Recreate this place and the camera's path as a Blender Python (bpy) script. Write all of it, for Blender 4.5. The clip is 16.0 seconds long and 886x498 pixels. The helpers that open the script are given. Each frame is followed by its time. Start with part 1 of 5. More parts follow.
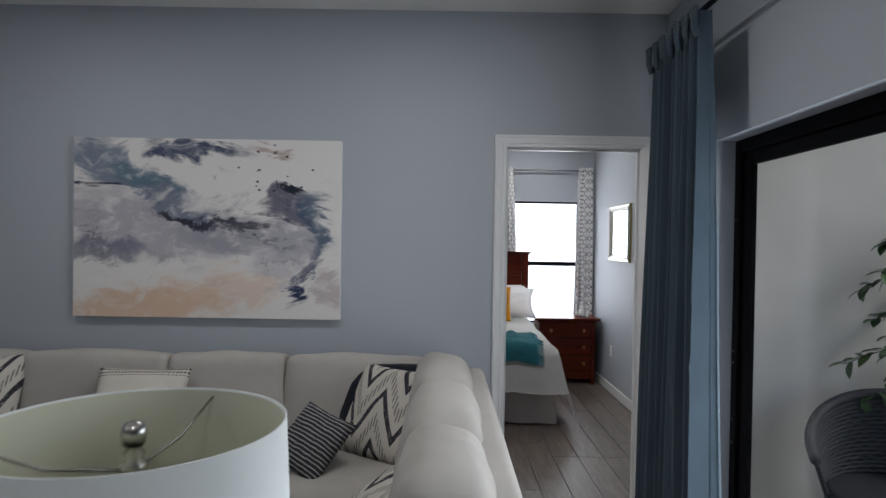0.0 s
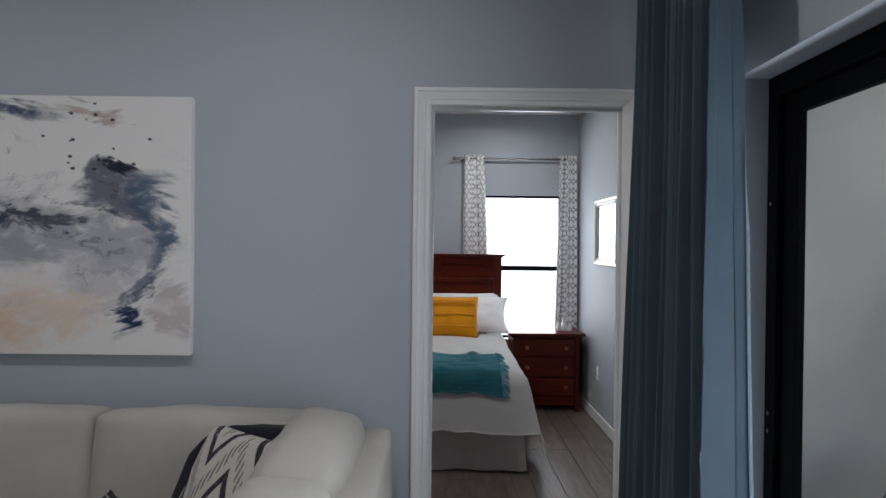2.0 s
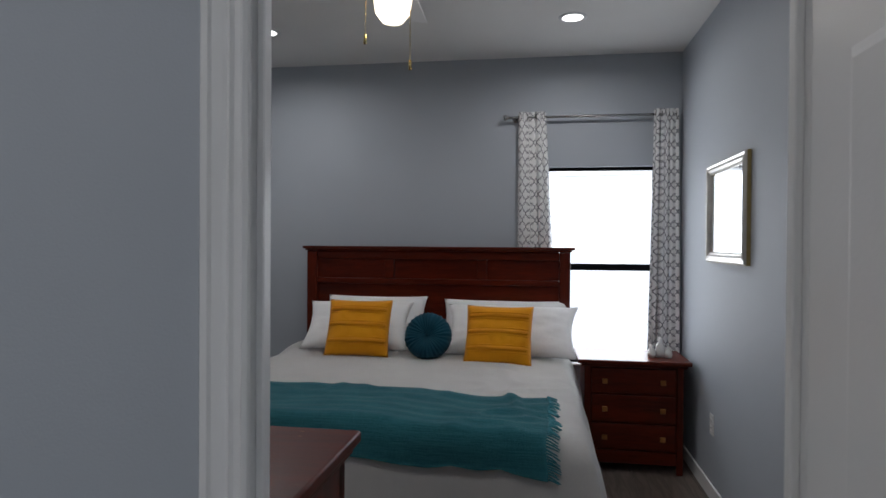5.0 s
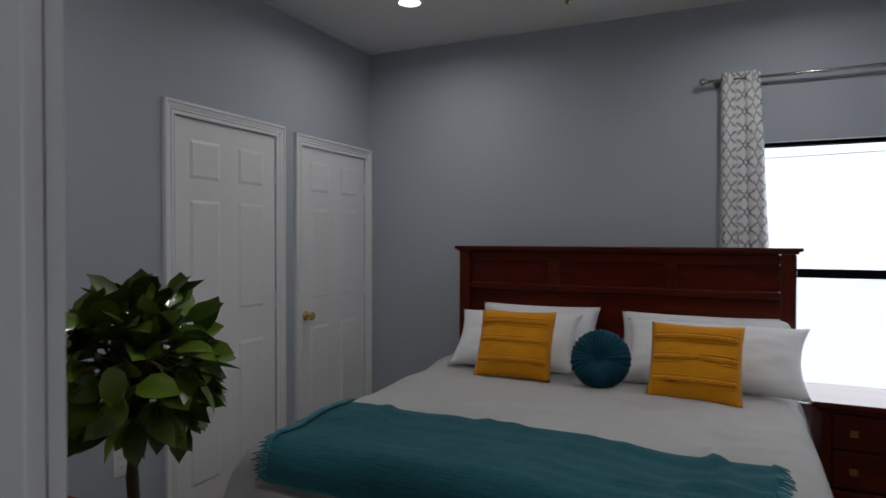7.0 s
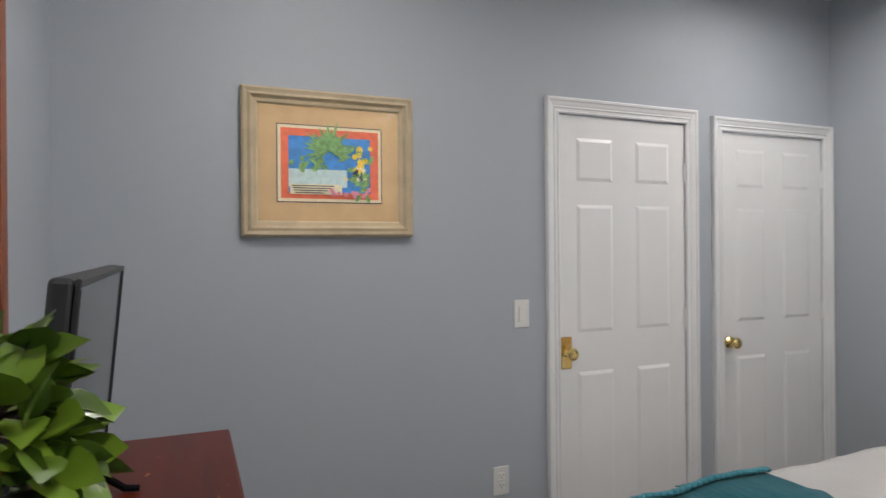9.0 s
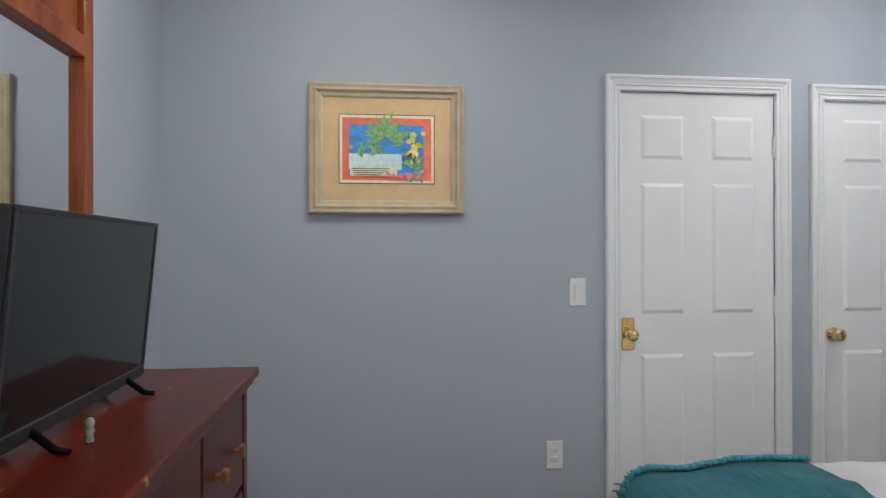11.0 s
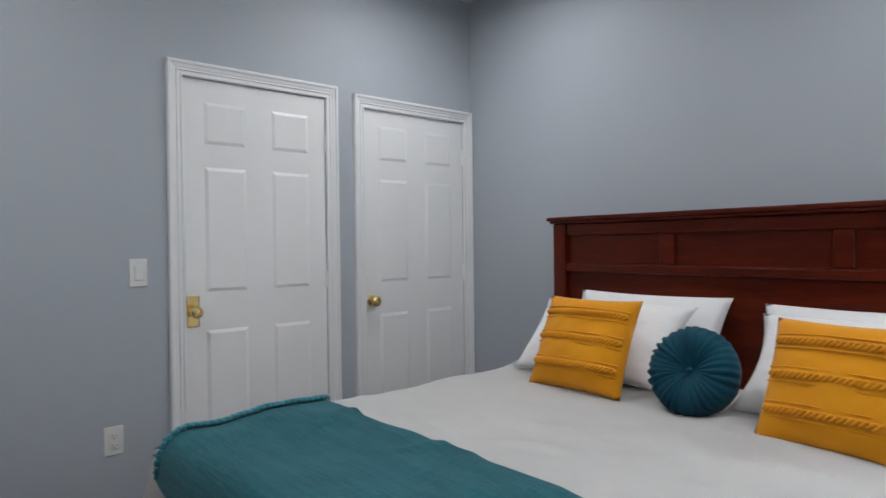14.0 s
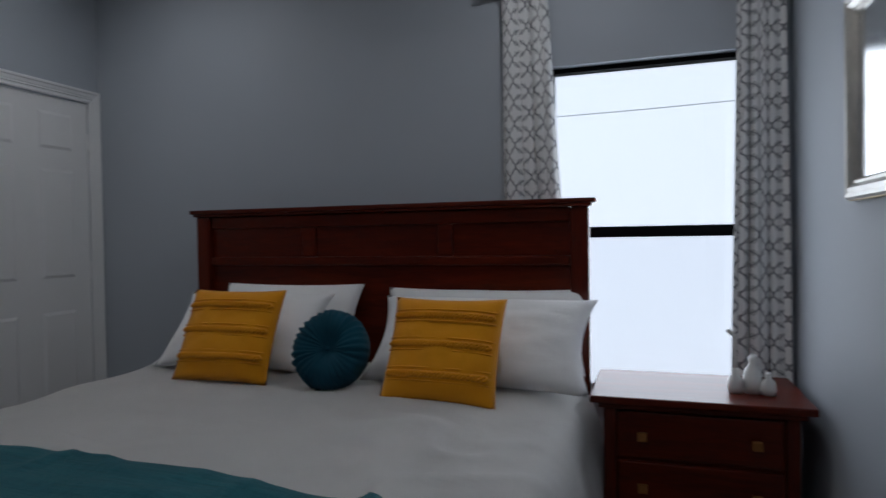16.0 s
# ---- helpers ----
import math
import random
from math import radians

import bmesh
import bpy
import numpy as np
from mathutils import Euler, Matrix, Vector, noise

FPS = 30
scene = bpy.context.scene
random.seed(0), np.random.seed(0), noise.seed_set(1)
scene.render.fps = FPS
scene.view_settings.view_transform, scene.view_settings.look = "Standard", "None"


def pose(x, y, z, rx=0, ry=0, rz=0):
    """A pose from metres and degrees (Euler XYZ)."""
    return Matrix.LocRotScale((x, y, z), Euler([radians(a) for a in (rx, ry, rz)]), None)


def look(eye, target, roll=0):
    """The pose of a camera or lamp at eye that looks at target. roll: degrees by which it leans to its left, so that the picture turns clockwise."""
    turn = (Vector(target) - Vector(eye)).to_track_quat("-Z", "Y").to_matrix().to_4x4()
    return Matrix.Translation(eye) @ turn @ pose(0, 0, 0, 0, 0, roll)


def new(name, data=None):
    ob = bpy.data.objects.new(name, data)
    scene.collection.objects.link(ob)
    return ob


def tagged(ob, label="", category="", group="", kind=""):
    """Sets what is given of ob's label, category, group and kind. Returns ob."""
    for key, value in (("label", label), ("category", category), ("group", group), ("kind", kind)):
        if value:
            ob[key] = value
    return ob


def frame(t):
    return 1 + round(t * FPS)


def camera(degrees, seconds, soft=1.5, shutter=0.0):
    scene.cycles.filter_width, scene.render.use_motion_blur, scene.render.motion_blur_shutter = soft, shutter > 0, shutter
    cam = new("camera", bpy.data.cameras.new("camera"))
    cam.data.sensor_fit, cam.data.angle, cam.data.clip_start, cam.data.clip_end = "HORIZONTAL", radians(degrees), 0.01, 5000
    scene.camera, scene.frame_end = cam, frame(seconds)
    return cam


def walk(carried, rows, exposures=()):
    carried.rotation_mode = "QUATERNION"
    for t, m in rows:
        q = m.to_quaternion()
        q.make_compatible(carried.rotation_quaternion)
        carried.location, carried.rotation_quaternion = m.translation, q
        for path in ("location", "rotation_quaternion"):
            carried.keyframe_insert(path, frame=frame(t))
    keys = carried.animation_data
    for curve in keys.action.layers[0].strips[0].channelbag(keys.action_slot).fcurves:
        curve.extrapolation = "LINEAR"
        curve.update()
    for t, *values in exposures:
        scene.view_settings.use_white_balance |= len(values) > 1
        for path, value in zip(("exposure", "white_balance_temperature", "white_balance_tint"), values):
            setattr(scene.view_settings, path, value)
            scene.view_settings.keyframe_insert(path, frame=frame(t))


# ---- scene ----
cam = camera(71.3, 16.0, 1.5, 0.3)
PATH = [
    (0, (0.302, 0.283, 1.502), (0.301, 2.283, 1.479), 0.9),
    (0.5, (0.347, 0.557, 1.515), (0.361, 2.557, 1.489), 0.6),
    (1, (0.44, 0.819, 1.512), (0.461, 2.819, 1.488), 0.6),
    (1.5, (0.564, 1.075, 1.501), (0.583, 3.075, 1.48), 0.6),
    (2, (0.692, 1.323, 1.497), (0.695, 3.323, 1.482), 0.6),
    (2.5, (0.805, 1.582, 1.491), (0.762, 3.582, 1.476), 0.7),
    (3, (0.886, 1.858, 1.487), (0.8, 3.856, 1.471), 0.7),
    (5.5, (1.062, 3.083, 1.43), (0.66, 5.042, 1.404), 0.3),
    (6, (1.03, 3.26, 1.463), (0.506, 5.19, 1.424), 0.2),
    (6.5, (1.0, 3.412, 1.474), (0.31, 5.289, 1.428), 0.1),
    (7, (0.972, 3.559, 1.453), (0.118, 5.367, 1.42), 0.1),
    (7.5, (0.967, 3.707, 1.451), (-0.099, 5.399, 1.423), 0.0),
    (8, (0.893, 3.838, 1.448), (-0.434, 5.333, 1.428), -0.5),
    (8.5, (0.843, 3.997, 1.467), (-0.791, 5.151, 1.444), -0.2),
    (9, (0.87, 4.167, 1.452), (-0.979, 4.929, 1.451), -0.5),
    (11.5, (1.214, 4.692, 1.31), (-0.775, 4.904, 1.316), -0.1),
    (12, (1.282, 4.761, 1.279), (-0.685, 5.12, 1.294), -0.2),
    (12.5, (1.327, 4.782, 1.286), (-0.583, 5.376, 1.29), -0.3),
    (13, (1.37, 4.789, 1.293), (-0.447, 5.623, 1.285), -0.5),
    (13.5, (1.394, 4.787, 1.283), (-0.291, 5.864, 1.275), -0.6),
    (14, (1.409, 4.781, 1.277), (-0.125, 6.065, 1.263), -0.7),
    (14.5, (1.403, 4.76, 1.273), (0.04, 6.224, 1.253), -0.7),
    (15, (1.392, 4.739, 1.265), (0.224, 6.362, 1.247), -0.5),
    (15.5, (1.427, 4.722, 1.261), (0.482, 6.485, 1.234), -0.6),
    (16, (1.485, 4.69, 1.257), (0.859, 6.589, 1.219), -0.9),
]
EXPOSURES = [(0.0, 0.08, 6350, 11), (1.5, 0.05, 6300, 11), (3.0, -0.2, 6250, 11), (5.5, -0.55, 6350, 12), (6.2, -0.72, 6350, 12), (7.0, -0.78, 6350, 12), (7.5, 0.03, 6550, 12), (8.0, 0.53, 6700, 12), (9.0, 0.6, 6700, 12), (11.5, 0.65, 6250, 10), (13.5, 0.45, 6200, 10), (14.5, 0.45, 6200, 10), (15.2, 0.18, 6200, 10), (16.0, -1.15, 6000, 10.6)]
walk(cam, [(t, look(eye, target, roll)) for t, eye, target, roll in PATH], EXPOSURES)

PATIO_W, WINDOW_W, CAN_W, FAN_W, OUTSIDE = 27, 11.5, 7.5, 9, 1.6

# ---- light ----
world = bpy.data.worlds.new("sky")
scene.world = world
world.use_nodes = True
_n, _l = world.node_tree.nodes, world.node_tree.links
_sky = _n.new("ShaderNodeTexSky")
_sky.sky_type, _sky.sun_disc = "NISHITA", False
_sky.sun_elevation, _sky.sun_rotation = radians(38), radians(120)
_l.new(_sky.outputs[0], _n["Background"].inputs[0])
_n["Background"].inputs[1].default_value = 0.13


def lamp(name, kind, m, energy, color=(1, 1, 1), size=1.0, size_y=None, spread=None):
    d = bpy.data.lights.new(name, kind)
    d.energy, d.color = energy, color
    if kind == "AREA":
        d.shape, d.size = ("RECTANGLE" if size_y else "DISK"), size
        if size_y:
            d.size_y = size_y
        if spread:
            d.spread = radians(spread)
    elif kind == "SUN":
        d.angle = radians(size)
    else:
        d.shadow_soft_size = size
    ob = new(name, d)
    ob.matrix_world = m
    return ob


lamp("sun", "SUN", look((6, 1, 6), (0, 3, 0)), 0.9, (1, 0.97, 0.92), 12)
lamp("patio_door_daylight", "AREA", look((1.56, 1.9, 1.02), (0.0, 1.9, 1.02)), PATIO_W, (0.90, 0.95, 1.0), 2.2, 1.8)
lamp("window_daylight", "AREA", look((1.475, 7.43, 1.28), (1.475, 6.0, 1.28)), WINDOW_W, (0.93, 0.97, 1.0), 0.70, 1.3)
# The pair at y 4.6 is unseen, added at guessed places.
for lx, ly in ((-0.683, 6.62), (1.236, 6.62), (-0.5, 4.6), (1.236, 4.6)):
    lamp("recessed_and_added_light", "AREA", look((lx, ly, 2.755), (lx, ly, 0)), CAN_W, (1, 0.98, 0.95), 0.12, None, 168)
lamp("fan_lamp_light", "POINT", pose(0.43, 5.42, 2.40), FAN_W, (1, 0.92, 0.8), 0.07)
# Unseen lamps added as living room fill; (0.2, 2.4) follows a bright wall spot.
for lx, ly, lw in ((-1.6, 2.5, 7), (0.2, 2.4, 9), (-1.6, 0.2, 5), (0.2, 0.2, 3)):
    lamp("living_fill_light", "AREA", look((lx, ly, 2.755), (lx, ly, 0)), lw, (1, 0.98, 0.95), 0.12)

# ---- materials ----


class Nodes:
    """Small node-building helper for one material."""

    def __init__(self, name):
        self.m = bpy.data.materials.new(name)
        self.m.use_nodes = True
        self.t = self.m.node_tree
        self.b = self.t.nodes["Principled BSDF"]

    def node(self, kind, **vals):
        n = self.t.nodes.new(kind)
        for k, v in vals.items():
            n.inputs[k].default_value = v
        return n

    def link(self, a, b):
        self.t.links.new(a, b)

    def put(self, socket, v):
        if isinstance(v, bpy.types.NodeSocket):
            self.link(v, socket)
        else:
            socket.default_value = v

    def math(self, op, a, b=0.0, c=0.0):
        n = self.t.nodes.new("ShaderNodeMath")
        n.operation = op
        for s, v in zip(n.inputs, (a, b, c)):
            self.put(s, v)
        return n.outputs[0]

    def mix(self, f, a, b):
        n = self.t.nodes.new("ShaderNodeMix")
        n.data_type = "RGBA"
        self.put(n.inputs[0], f)
        for s, v in ((n.inputs[6], a), (n.inputs[7], b)):
            self.put(s, (*v, 1) if isinstance(v, tuple) and len(v) == 3 else v)
        return n.outputs[2]

    def coords(self, which="Object", scale=(1, 1, 1)):
        c = self.t.nodes.new("ShaderNodeTexCoord")
        mp = self.t.nodes.new("ShaderNodeMapping")
        mp.inputs["Scale"].default_value = scale
        self.link(c.outputs[which], mp.inputs["Vector"])
        return mp.outputs[0]

    def noise(self, vec, scale, detail=4.0, rough=0.55, dist=0.0, color=False):
        n = self.node("ShaderNodeTexNoise", Scale=scale, Detail=detail, Roughness=rough, Distortion=dist)
        self.link(vec, n.inputs["Vector"])
        return n.outputs["Color" if color else "Fac"]

    def ramp(self, f, lo, hi):
        n = self.t.nodes.new("ShaderNodeMapRange")
        n.interpolation_type = "SMOOTHSTEP"
        self.put(n.inputs[0], f)
        n.inputs[1].default_value, n.inputs[2].default_value = lo, hi
        return n.outputs[0]

    def bump(self, h, strength, dist=0.01):
        n = self.node("ShaderNodeBump", Strength=strength, Distance=dist)
        self.link(h, n.inputs["Height"])
        self.link(n.outputs[0], self.b.inputs["Normal"])

    def xyz(self, vec):
        n = self.t.nodes.new("ShaderNodeSeparateXYZ")
        self.link(vec, n.inputs[0])
        return n.outputs

    def done(self, color=None, rough=0.5, metal=0.0, spec=None):
        if color is not None:
            self.put(self.b.inputs["Base Color"], (*color, 1) if isinstance(color, tuple) else color)
        self.put(self.b.inputs["Roughness"], rough)
        self.b.inputs["Metallic"].default_value = metal
        if spec is not None:
            self.b.inputs["Specular IOR Level"].default_value = spec
        return self.m


def plain(name, color, rough=0.5, metal=0.0, vary=0.12, scale=6.0, bump=0.0, bscale=200.0, spec=None):
    """A surface with soft large blotches, a finer grain and a fine relief."""
    k = Nodes(name)
    v = k.coords()
    big = k.ramp(k.noise(v, scale, 3), 0.3, 0.7)
    fine = k.noise(v, scale * 12, 4)
    f = k.math("ADD", k.math("MULTIPLY", big, 0.6), k.math("MULTIPLY", fine, 0.4))
    lo = tuple(c * (1 - vary) for c in color)
    hi = tuple(min(1, c * (1 + vary * 0.6)) for c in color)
    col = k.mix(f, lo, hi)
    r = k.math("ADD", rough - 0.06, k.math("MULTIPLY", fine, 0.12))
    if bump:
        k.bump(k.noise(v, bscale, 3), bump, 0.004)
    return k.done(col, r, metal, spec)


def wood(name, dark, light, rough=0.3, scale=(9, 1.2, 9), coat=0.09, scuffed=False):
    k = Nodes(name)
    v = k.coords("Object", scale)
    warp = k.noise(v, 1.3, 4, 0.6, 0.6)
    g = k.noise(v, 7, 8, 0.65, 1.2)
    f = k.ramp(k.math("ADD", k.math("MULTIPLY", warp, 0.6), k.math("MULTIPLY", g, 0.5)), 0.32, 0.78)
    col = k.mix(f, dark, light)
    if scuffed:
        p = k.coords("Object", (1, 1.8, 1))
        spots = k.math("MULTIPLY", k.ramp(k.noise(p, 26, 3, 0.5, 0.4), 0.68, 0.74), k.ramp(k.noise(p, 4, 2), 0.42, 0.60))
        col = k.mix(k.math("MULTIPLY", spots, 0.8), col, (0.42, 0.20, 0.07))
    k.bump(g, 0.06, 0.003)
    k.b.inputs["Coat Weight"].default_value = coat
    k.b.inputs["Coat Roughness"].default_value = 0.07
    k.b.inputs["Specular IOR Level"].default_value = 0.2
    return k.done(col, k.math("ADD", rough, k.math("MULTIPLY", g, 0.12)))


def fabric(name, color, color2=None, rough=0.9, weave=420.0, strength=0.35, wrinkle=0.25):
    k = Nodes(name)
    v = k.coords()
    big = k.noise(v, 5, 4)
    w = k.math("MULTIPLY", k.noise(v, weave * 1.6, 3, 0.7), 2.0)
    c2 = color2 or tuple(c * 0.86 for c in color)
    f = k.math("ADD", k.math("MULTIPLY", big, 0.7), k.math("MULTIPLY", w, 0.15))
    h = k.math("ADD", k.math("MULTIPLY", w, 0.12 * strength), k.math("MULTIPLY", k.noise(v, 9, 5), wrinkle))
    k.bump(h, 0.5, 0.02)
    k.b.inputs["Sheen Weight"].default_value = 0.15
    return k.done(k.mix(k.ramp(f, 0.3, 0.8), c2, color), rough, 0.0, 0.2)


def slub_fabric(name, color, color2):
    """Loosely woven cloth with uneven threads along x and finer ones across."""
    k = Nodes(name)
    a = k.noise(k.coords("Object", (5, 130, 130)), 1.0, 5, 0.7, 0.4)
    b = k.noise(k.coords("Object", (170, 9, 60)), 1.0, 3, 0.6)
    big = k.noise(k.coords(), 4, 4)
    h = k.math("ADD", k.math("MULTIPLY", a, 0.7), k.math("MULTIPLY", b, 0.3))
    k.bump(k.math("ADD", h, k.math("MULTIPLY", big, 0.6)), 0.55, 0.008)
    f = k.ramp(k.math("ADD", k.math("MULTIPLY", h, 0.75), k.math("MULTIPLY", big, 0.25)), 0.34, 0.64)
    k.b.inputs["Sheen Weight"].default_value = 0.2
    return k.done(k.mix(f, color2, color), 0.95, 0, 0.15)


def zigzag_fabric(name):
    """Off-white cloth with charcoal chevrons and finer broken stripes between them."""
    k = Nodes(name)
    u, v, _ = k.xyz(k.coords("UV"))
    tri = k.math("PINGPONG", k.math("MULTIPLY", u, 2.0), 0.5)
    w = k.math("ADD", v, k.math("MULTIPLY", tri, 0.95))
    s = k.math("FRACT", k.math("MULTIPLY", w, 1.9))
    band = k.math("LESS_THAN", k.math("ABSOLUTE", k.math("SUBTRACT", s, 0.3)), 0.10)
    zone = k.math("LESS_THAN", k.math("ABSOLUTE", k.math("SUBTRACT", s, 0.75)), 0.13)
    hatch = k.math("GREATER_THAN", k.math("SINE", k.math("MULTIPLY", u, 190.0)), 0.1)
    f = k.math("MAXIMUM", band, k.math("MULTIPLY", k.math("MULTIPLY", zone, hatch), 0.7))
    g = k.noise(k.coords(), 90, 3)
    f = k.math("MULTIPLY", f, k.ramp(g, 0.2, 0.45))
    k.bump(g, 0.3, 0.004)
    return k.done(k.mix(f, (0.55, 0.52, 0.47), (0.035, 0.035, 0.045)), 0.92, 0, 0.2)


def stripe_fabric(name, base, line, count, width, wob=0.0, dash=0.0, mask=None):
    k = Nodes(name)
    u, v, _ = k.xyz(k.coords("UV"))
    n = k.noise(k.coords("UV"), 5, 3)
    w = k.math("ADD", v, k.math("MULTIPLY", n, wob))
    s = k.math("FRACT", k.math("MULTIPLY", w, count))
    f = k.math("LESS_THAN", k.math("ABSOLUTE", k.math("SUBTRACT", s, 0.5)), width)
    if dash:
        f = k.math("MULTIPLY", f, k.math("GREATER_THAN", k.math("SINE", k.math("MULTIPLY", u, dash)), -0.4))
    if mask:
        f = k.math("MULTIPLY", f, k.math("LESS_THAN", k.math("ABSOLUTE", k.math("SUBTRACT", k.math("FRACT", k.math("MULTIPLY", v, mask)), 0.5)), 0.2))
    k.bump(k.noise(k.coords(), 120, 3), 0.3, 0.004)
    return k.done(k.mix(f, base, line), 0.92, 0, 0.2)


def lattice_fabric(name):
    """White curtain cloth with a grey ogee lattice and a small diamond in each cell."""
    k = Nodes(name)
    u, v, _ = k.xyz(k.coords("UV"))
    u = k.math("MULTIPLY", u, 1 / 0.066)
    v = k.math("MULTIPLY", v, 1 / 0.092)
    s = k.math("MULTIPLY", k.math("SINE", k.math("MULTIPLY", v, 2 * math.pi)), 0.25)
    d1 = k.math("ABSOLUTE", k.math("SUBTRACT", k.math("FRACT", k.math("SUBTRACT", u, s)), 0.5))
    d2 = k.math("ABSOLUTE", k.math("SUBTRACT", k.math("FRACT", k.math("ADD", k.math("ADD", u, s), 0.5)), 0.5))
    line = k.math("LESS_THAN", k.math("MINIMUM", d1, d2), 0.058)
    cu = k.math("ABSOLUTE", k.math("SUBTRACT", k.math("FRACT", k.math("ADD", k.math("MULTIPLY", u, 2.0), 0.5)), 0.5))
    cv = k.math("ABSOLUTE", k.math("SUBTRACT", k.math("FRACT", k.math("ADD", k.math("MULTIPLY", v, 2.0), 0.5)), 0.5))
    dia = k.math("ADD", cu, cv)
    ring = k.math("LESS_THAN", k.math("ABSOLUTE", k.math("SUBTRACT", dia, 0.24)), 0.06)
    f = k.math("MAXIMUM", line, k.math("MULTIPLY", ring, 0.7))
    k.bump(k.noise(k.coords(), 260, 2), 0.15, 0.003)
    k.b.inputs["Subsurface Weight"].default_value = 0.0
    return k.done(k.mix(f, (0.74, 0.74, 0.74), (0.22, 0.22, 0.24)), 0.85, 0, 0.2)


def abstract_paint(name):
    """Poured-ink abstract: white ground, slate and navy veils, teal, peach washes."""
    k = Nodes(name)
    uv = k.coords("UV")
    nz = k.noise(uv, 3.6, 12, 0.68, 0.9, True)
    nf = k.noise(uv, 12, 6, 0.6, 0.8)
    off = k.t.nodes.new("ShaderNodeVectorMath")
    off.operation = "MULTIPLY_ADD"
    k.link(nz, off.inputs[0])
    off.inputs[1].default_value, off.inputs[2].default_value = (0.46, 0.46, 0), (-0.23, -0.23, 0)
    w = k.t.nodes.new("ShaderNodeVectorMath")
    k.link(uv, w.inputs[0]), k.link(off.outputs[0], w.inputs[1])
    u, v, _ = k.xyz(w.outputs[0])

    def blob(cx, cy, sx, sy, deg=0.0, lo=1.2, hi=0.62):
        c, s = math.cos(radians(deg)), math.sin(radians(deg))
        du, dv = k.math("SUBTRACT", u, cx), k.math("SUBTRACT", v, cy)
        a = k.math("DIVIDE", k.math("ADD", k.math("MULTIPLY", du, c), k.math("MULTIPLY", dv, s)), sx)
        b = k.math("DIVIDE", k.math("SUBTRACT", k.math("MULTIPLY", dv, c), k.math("MULTIPLY", du, s)), sy)
        r = k.math("SQRT", k.math("ADD", k.math("MULTIPLY", a, a), k.math("MULTIPLY", b, b)))
        return k.ramp(r, lo, hi)

    veil = k.ramp(nf, 0.20, 0.52)
    col = k.mix(k.math("MULTIPLY", k.noise(uv, 2, 3), 0.25), (0.74, 0.72, 0.70), (0.60, 0.58, 0.57))
    for b, c, amt in (
        (blob(0.26, 0.06, 0.34, 0.13, 4), (0.62, 0.40, 0.25), 0.75),
        (blob(0.52, 0.16, 0.26, 0.10, 10), (0.66, 0.47, 0.34), 0.55),
        (blob(0.30, 0.50, 0.42, 0.20, -12), (0.36, 0.35, 0.40), 0.85),
        (blob(0.66, 0.46, 0.30, 0.13, -8), (0.30, 0.30, 0.35), 0.8),
        (blob(0.10, 0.38, 0.16, 0.08, 0), (0.10, 0.11, 0.18), 0.7),
        (blob(0.20, 0.82, 0.30, 0.09, -26), (0.16, 0.20, 0.27), 0.95),
        (blob(0.26, 0.80, 0.16, 0.04, -28), (0.10, 0.17, 0.22), 0.9),
        (blob(0.08, 0.74, 0.14, 0.03, 6), (0.02, 0.025, 0.06), 1.0),
        (blob(0.36, 0.66, 0.24, 0.055, -38), (0.14, 0.17, 0.23), 0.9),
        (blob(0.44, 0.56, 0.14, 0.022, -30), (0.05, 0.05, 0.08), 0.9),
        (blob(0.44, 0.95, 0.17, 0.07, -8), (0.03, 0.05, 0.11), 0.95),
        (blob(0.70, 0.97, 0.12, 0.04, -20), (0.34, 0.24, 0.20), 0.7),
        (blob(0.50, 0.56, 0.22, 0.025, -14), (0.02, 0.02, 0.04), 0.85),
        (blob(0.62, 0.50, 0.12, 0.02, 10), (0.03, 0.03, 0.05), 0.8),
        (blob(0.82, 0.62, 0.10, 0.09, -30), (0.08, 0.08, 0.13), 0.9),
        (blob(0.90, 0.50, 0.06, 0.20, -8), (0.05, 0.09, 0.15), 0.9),
        (blob(0.86, 0.24, 0.045, 0.14, -18), (0.015, 0.03, 0.09), 1.0),
        (blob(0.84, 0.69, 0.05, 0.025, -20), (0.01, 0.015, 0.03), 1.0),
        (blob(0.80, 0.30, 0.14, 0.10, 30), (0.38, 0.37, 0.42), 0.5),
        (blob(0.97, 0.16, 0.06, 0.10, 0), (0.42, 0.36, 0.36), 0.7),
    ):
        col = k.mix(k.math("MULTIPLY", k.math("MULTIPLY", b, veil), amt), col, c)
    vein = k.ramp(k.math("ABSOLUTE", k.math("SUBTRACT", k.noise(w.outputs[0], 4.5, 7, 0.6, 0.8), 0.5)), 0.022, 0.0)
    vz = k.math("MULTIPLY", blob(0.50, 0.52, 0.55, 0.42, -10), k.ramp(k.noise(uv, 3, 2), 0.42, 0.62))
    col = k.mix(k.math("MULTIPLY", k.math("MULTIPLY", vein, vz), 0.85), col, (0.05, 0.05, 0.08))
    wash = k.ramp(k.noise(w.outputs[0], 6.5, 8, 0.65, 0.5), 0.55, 0.72)
    col = k.mix(k.math("MULTIPLY", wash, 0.45), col, (0.70, 0.69, 0.69))
    sp = k.node("ShaderNodeTexVoronoi", Scale=26.0)
    k.link(uv, sp.inputs["Vector"])
    u0, v0, _ = k.xyz(uv)
    zone = k.ramp(k.math("ADD", k.math("ABSOLUTE", k.math("SUBTRACT", u0, 0.76)), k.math("ABSOLUTE", k.math("SUBTRACT", v0, 0.82))), 0.34, 0.1)
